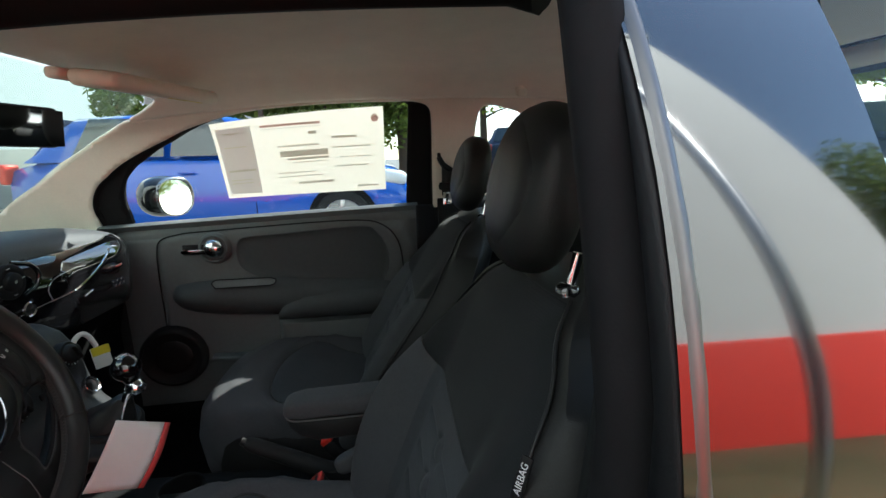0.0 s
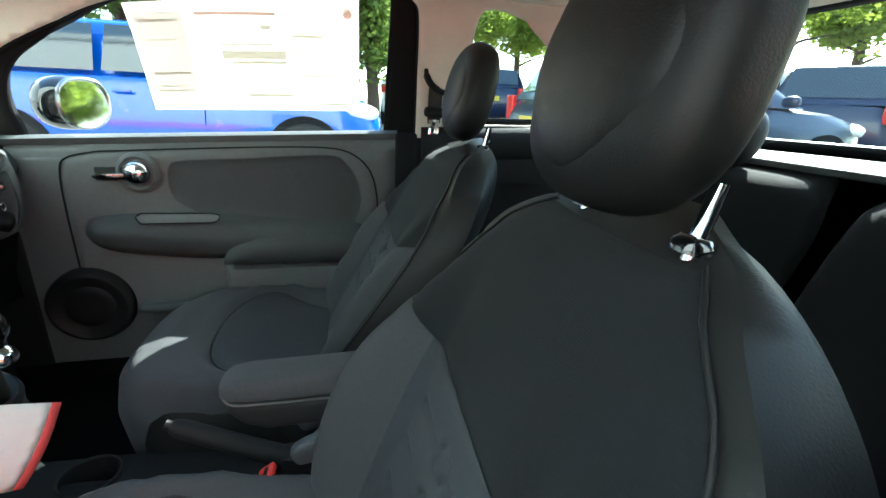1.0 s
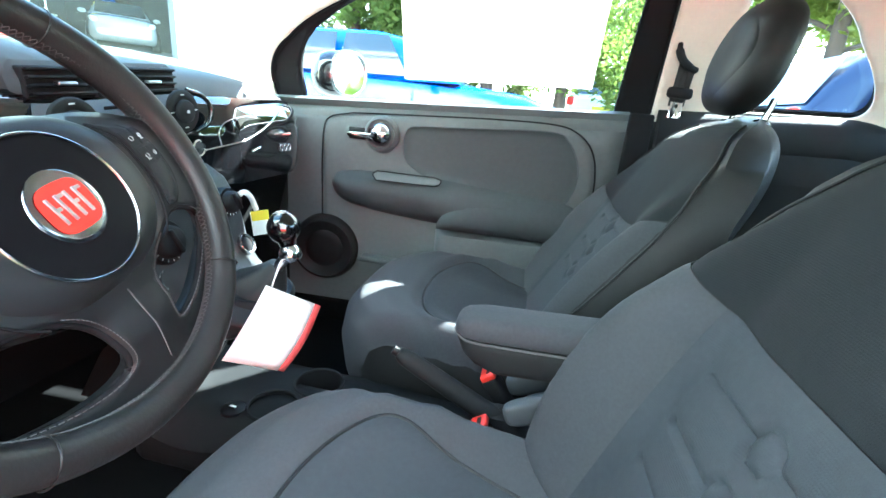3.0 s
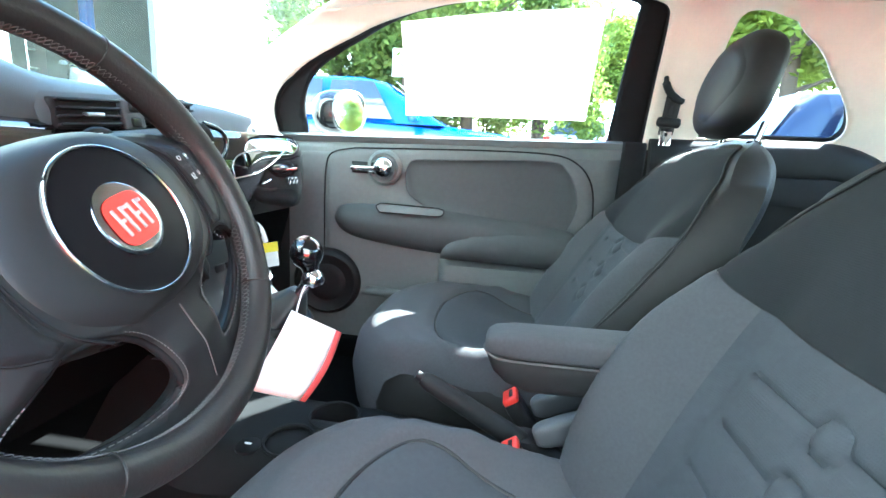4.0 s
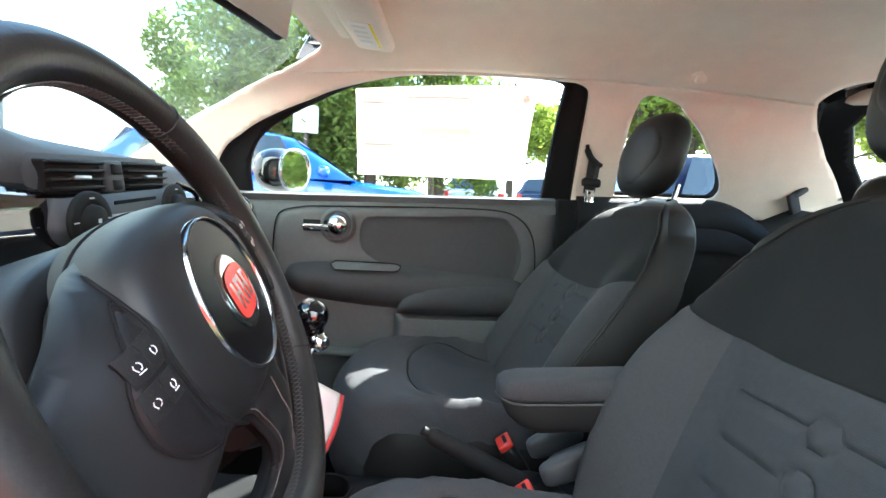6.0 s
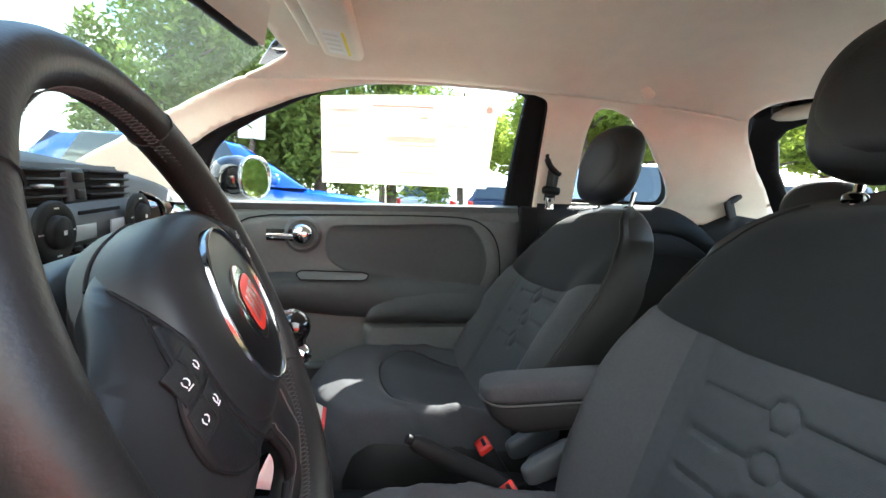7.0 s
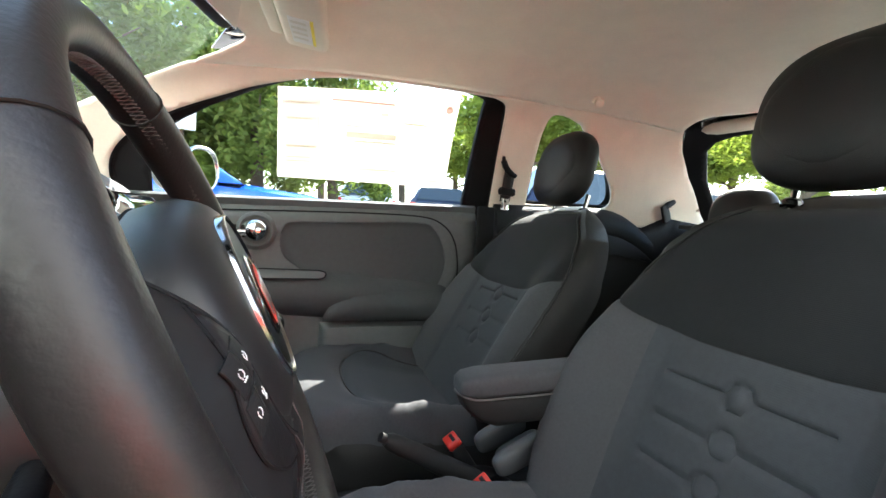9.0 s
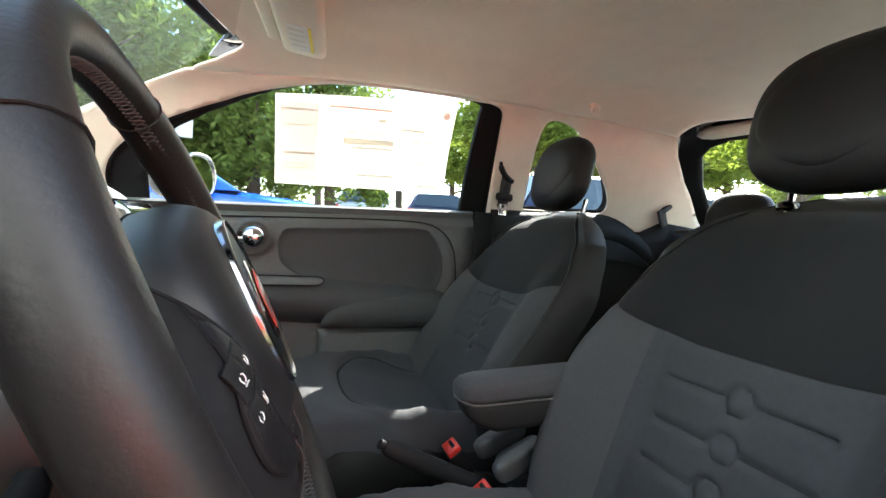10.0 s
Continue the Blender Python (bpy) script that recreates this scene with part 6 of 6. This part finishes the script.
BLUE = paint("blue_paint", (0.01, 0.10, 0.55))
NAVY = material("navy_paint", (0.008, 0.016, 0.05), 0.3, vary=0.04, scale=8, coat=0.25)
SILVER = paint("silver_paint", (0.35, 0.37, 0.39))
WHITE = paint("white_paint", (0.72, 0.73, 0.74))
build_vehicle("blue_hatchback", "bright blue hatchback parked across the lane", BLUE, 4.1, 1.72, 1.48, False, pose(-1.92, 4.80, 0.20))
build_vehicle("dark_suv", "dark blue square-backed off-roader with yellow plate", NAVY, 4.4, 1.8, 1.72, True, pose(9.0, 6.7, 0.25, 0, 0, 35))
build_vehicle("garage_car", "silver car standing inside the garage bay", SILVER, 4.2, 1.72, 1.45, False, pose(-13.4, 12.2, 1.72, 0, 0, -42))
build_vehicle("navy_car", "navy blue square-backed car parked alongside", NAVY, 4.3, 1.78, 1.58, True, pose(4.1, 4.75, 0.2, 0, 0, 0))
build_vehicle("silver_car", "silver car parked in the row behind", SILVER, 4.4, 1.78, 1.48, False, pose(9.0, 9.8, 0.4, 0, 0, 40))
build_vehicle("far_blue_car", "dark blue car parked across the yard", NAVY, 4.2, 1.75, 1.5, False, pose(3.9, 12.6, 0.55, 0, 0, 70))
build_vehicle("far_white_car", "white car parked across the yard", WHITE, 4.2, 1.75, 1.45, False, pose(1.6, 12.8, 0.55, 0, 0, 80))
build_vehicle("white_off_roader", "white square-backed off-roader parked beyond the white building", WHITE, 4.6, 1.9, 1.9, True, pose(7.2, -5.2, 0.0, 0, 0, 12))
build_vehicle("white_van", "white off-roader parked in the row behind", WHITE, 4.6, 1.9, 1.9, True, pose(12.0, 11.5, 0.45, 0, 0, 35))


def build_buildings():
    ob = thing("workshop", "white metal-clad workshop with an open dark garage bay", "building")
    x0 = -11.0
    # wall facing the car park, with the bay cut out of it
    bay = [(7.9, 0.5), (7.9, 5.6), (11.5, 5.6), (11.5, 0.5)]
    part("wall", sheet([(-14, 0), (-14, 8.5), (34, 8.5), (34, 0)], [bay], lambda y, z: (x0, y, z), 3.0), METAL_WHITE, ob, thick=0.2, smooth=False)
    for k in range(56):
        part("wall_rib", box((0.05, 0.07, 8.4), pose(x0 + 0.13, 11.8 + 0.32 * k, 4.25), 0), METAL_WHITE, ob, smooth=False)
    part("bay_floor", box((9, 10, 0.05), pose(x0 - 4.4, 11.0, 1.60), 0), ASPHALT, ob)
    part("bay_back", box((0.1, 10.3, 5.2), pose(x0 - 8.9, 11.0, 3.8), 0), BAY_SHADE, ob)
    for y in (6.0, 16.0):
        part("bay_side", box((9, 0.1, 5.2), pose(x0 - 4.4, y, 3.8), 0), BAY_SHADE, ob)
    part("bay_roof", box((9, 10.2, 0.1), pose(x0 - 4.4, 11.0, 6.2), 0), BAY_SHADE, ob)
    for z in (2.4, 3.1, 3.8):
        part("shelf", box((0.5, 6.0, 0.06), pose(x0 - 8.4, 12.0, z), 0.01), SATIN, ob)
    part("lift_beam", box((0.2, 3.4, 0.16), pose(x0 - 3.5, 11.0, 3.5), 0.02), YELLOW, ob)
    for y in (9.6, 12.9):
        part("lift_post", box((0.3, 0.3, 4.0), pose(x0 - 3.5, y, 3.6), 0.03), BLUE, ob)
    part("bay_light", box((1.2, 0.2, 0.08), pose(x0 - 3.0, 11.6, 5.6), 0.02), WALL_WHITE, ob)
    part("cabinet", box((0.6, 0.9, 1.3), pose(x0 - 8.0, 11.4, 2.3), 0.03), WALL_RED, ob)
    part("cabinet", box((0.6, 0.7, 1.0), pose(x0 - 8.0, 13.2, 2.1), 0.03), WALL_WHITE, ob)
    part("bay_frame", box((0.3, 0.35, 4.6), pose(x0 + 0.05, 7.72, 3.3), 0.02), WALL_WHITE, ob)
    for y in (7.15, 6.2):
        part("red_post", box((0.14, 0.10, 3.4), pose(x0 + 0.2, y, 3.1, 6, 0, 0), 0.02), WALL_RED, ob)
    part("red_rail", box((0.14, 2.2, 0.12), pose(x0 + 0.2, 6.4, 1.62), 0.02), WALL_RED, ob)
    wh = thing("white_building", "white rendered building with a red painted base", "building")
    for x, w in ((1.5, 3.6), (-5.45, 7.5)):
        part("wall", box((w, 0.3, 5.6), pose(x, -3.1, 3.85), 0.02), WALL_WHITE, wh)
        part("red_base", box((w, 0.34, 1.08), pose(x, -3.1, 0.54), 0.02), WALL_RED, wh)
    # lintel and shutter are unseen, added to bounce neutral light into the cabin
    part("lintel", box((1.4, 0.3, 3.6), pose(-1.0, -3.1, 4.85), 0.02), WALL_WHITE, wh)
    shutter = part("shutter", box((1.4, 0.06, 3.05), pose(-1.0, -3.12, 1.52), 0.01), BOUNCE_GREY, wh, "unseen grey slatted panel added to bounce neutral light")
    for k in range(24):
        part("slat", box((1.38, 0.03, 0.115), pose(-1.0, -3.08, 0.07 + 0.125 * k), 0.012), BOUNCE_GREY, shutter)
    part("roof_edge", box((12.7, 0.5, 0.16), pose(-2.9, -3.15, 6.68), 0.03), WALL_WHITE, wh)


build_buildings()


def build_sign():
    ob = thing("sign_post", "small white sign on a thin wooden post", "sign", at=(-2.24, 7.1, ground_z(7.1)))
    part("post", tube([(-2.24, 7.1, 0.2), (-2.24, 7.1, 2.5)], 0.045, 10), BARK, ob)
    part("board", box((0.42, 0.02, 0.46), pose(-2.24, 7.04, 2.36), 0.004), WALL_WHITE, ob)


build_sign()


def build_post():
    ob = thing("grey_post", "thin galvanised post standing in the grass", "post", at=(1.35, -1.9, 0))
    part("shaft", tube([(1.35, -1.9, 0.0), (1.35, -1.9, 3.2)], 0.035, 12), SATIN, ob)
    part("cap", lathe([(0.04, 0), (0.04, 0.03), (0.0005, 0.04)], pose(1.35, -1.9, 3.2), 12), SATIN, ob)


build_post()


def leaf_cloud(spread, count, size, seed, droop=0.0):
    """Many small bent leaves scattered in lumps over an uneven crown."""
    rnd = random.Random(seed)
    lumps = [(Vector((rnd.gauss(0, 0.36), rnd.gauss(0, 0.36), rnd.uniform(-0.5, 0.5))), rnd.uniform(0.16, 0.34)) for _ in range(34)]
    verts, faces = [], []
    for _ in range(count):
        c, r = rnd.choice(lumps)
        d = Vector((rnd.gauss(0, 1), rnd.gauss(0, 1), rnd.gauss(0, 1))).normalized() * r * rnd.uniform(0.5, 1.05)
        p = c + d
        p = Vector((p.x * spread[0], p.y * spread[1], p.z * spread[2]))
        a = Vector((rnd.gauss(0, 1), rnd.gauss(0, 1), rnd.gauss(0, 0.5) - droop)).normalized() * size * rnd.uniform(0.6, 1.3)
        b = a.cross(Vector((rnd.gauss(0, 1), rnd.gauss(0, 1), rnd.gauss(0, 1)))).normalized() * size * 0.42
        i = len(verts)
        verts += [p - a, p + b, p + a, p - b]
        faces.append((i, i + 1, i + 2, i + 3))
    me = bpy.data.meshes.new("leaves")
    me.from_pydata(verts, [], faces)
    return me


CROWNS = [leaf_cloud((1.6, 1.6, 2.9), 15000, 0.075, 11, 0.6), leaf_cloud((1.7, 1.7, 2.7), 15000, 0.075, 12, 0.6), leaf_cloud((2.0, 2.0, 1.7), 14000, 0.08, 13)]
for me in CROWNS[:2]:
    me.materials.append(LEAF)
CROWNS[2].materials.append(LEAF_LIGHT)


def build_tree(kind, x, y, scale, turn, label, name="conifer_tree"):
    z = ground_z(y, x)
    ob = thing(name, label, "tree", "trees round the car park", at=(x, y, z))
    base = (2.6 if kind < 2 else 3.0) * scale
    bm = tube([(x, y, z - 0.1), (x + 0.03, y, z + 0.8 * scale), (x - 0.05, y + 0.05, z + base), (x, y, z + base * 1.5)], [0.17 * scale, 0.13 * scale, 0.09 * scale, 0.04 * scale], 10)
    for k in range(7):
        a, h = 2.4 * k, base * (0.55 + 0.1 * k)
        tube([(x, y, z + h), (x + 0.5 * scale * math.cos(a), y + 0.5 * scale * math.sin(a), z + h + 0.3), (x + 1.1 * scale * math.cos(a), y + 1.1 * scale * math.sin(a), z + h + 0.5)], [0.05 * scale, 0.03 * scale, 0.01], 6, bm)
    part("trunk", bm, BARK, ob)
    crown = new("crown", CROWNS[kind])
    crown.matrix_basis = pose(x, y, z + base + 0.2 * scale, 0, 0, turn) @ Matrix.Scale(scale, 4)
    crown.parent = ob
    crown.matrix_parent_inverse = ob.matrix_basis.inverted()
    tagged(crown, kind="stuff")


for k in range(4):
    build_tree(k % 2, -3.9 + 1.35 * k, 8.2 + 0.5 * math.sin(k * 2.1), 1.0 + 0.12 * math.sin(k * 1.7), 40 * k, "dense green conifer behind the parked cars")
for k, (x, y) in enumerate(((5.0, -7.2), (7.4, -8.4), (10.0, -7.6), (12.8, -9.0), (16.0, -7.0))):
    build_tree(k % 2, x, y, 1.25 + 0.1 * math.sin(k), 70 * k, "dense dark conifer beyond the white building")
for k, (x, y) in enumerate(((12.5, 15.5), (23, -0.3), (17, 13), (21, 9), (16, 18), (24, 15), (26, 5), (20, 3), (9, 14), (28, 10), (3.6, 17), (6.5, 18.5), (0.5, 19), (5.6, 10.6), (8.2, 12.4), (10.8, 10.2), (13.5, 8.0))):
    build_tree(2, x, y, 1.3 + 0.15 * math.sin(k), 50 * k, "young light green leafy tree beyond the car park", "leafy_tree")
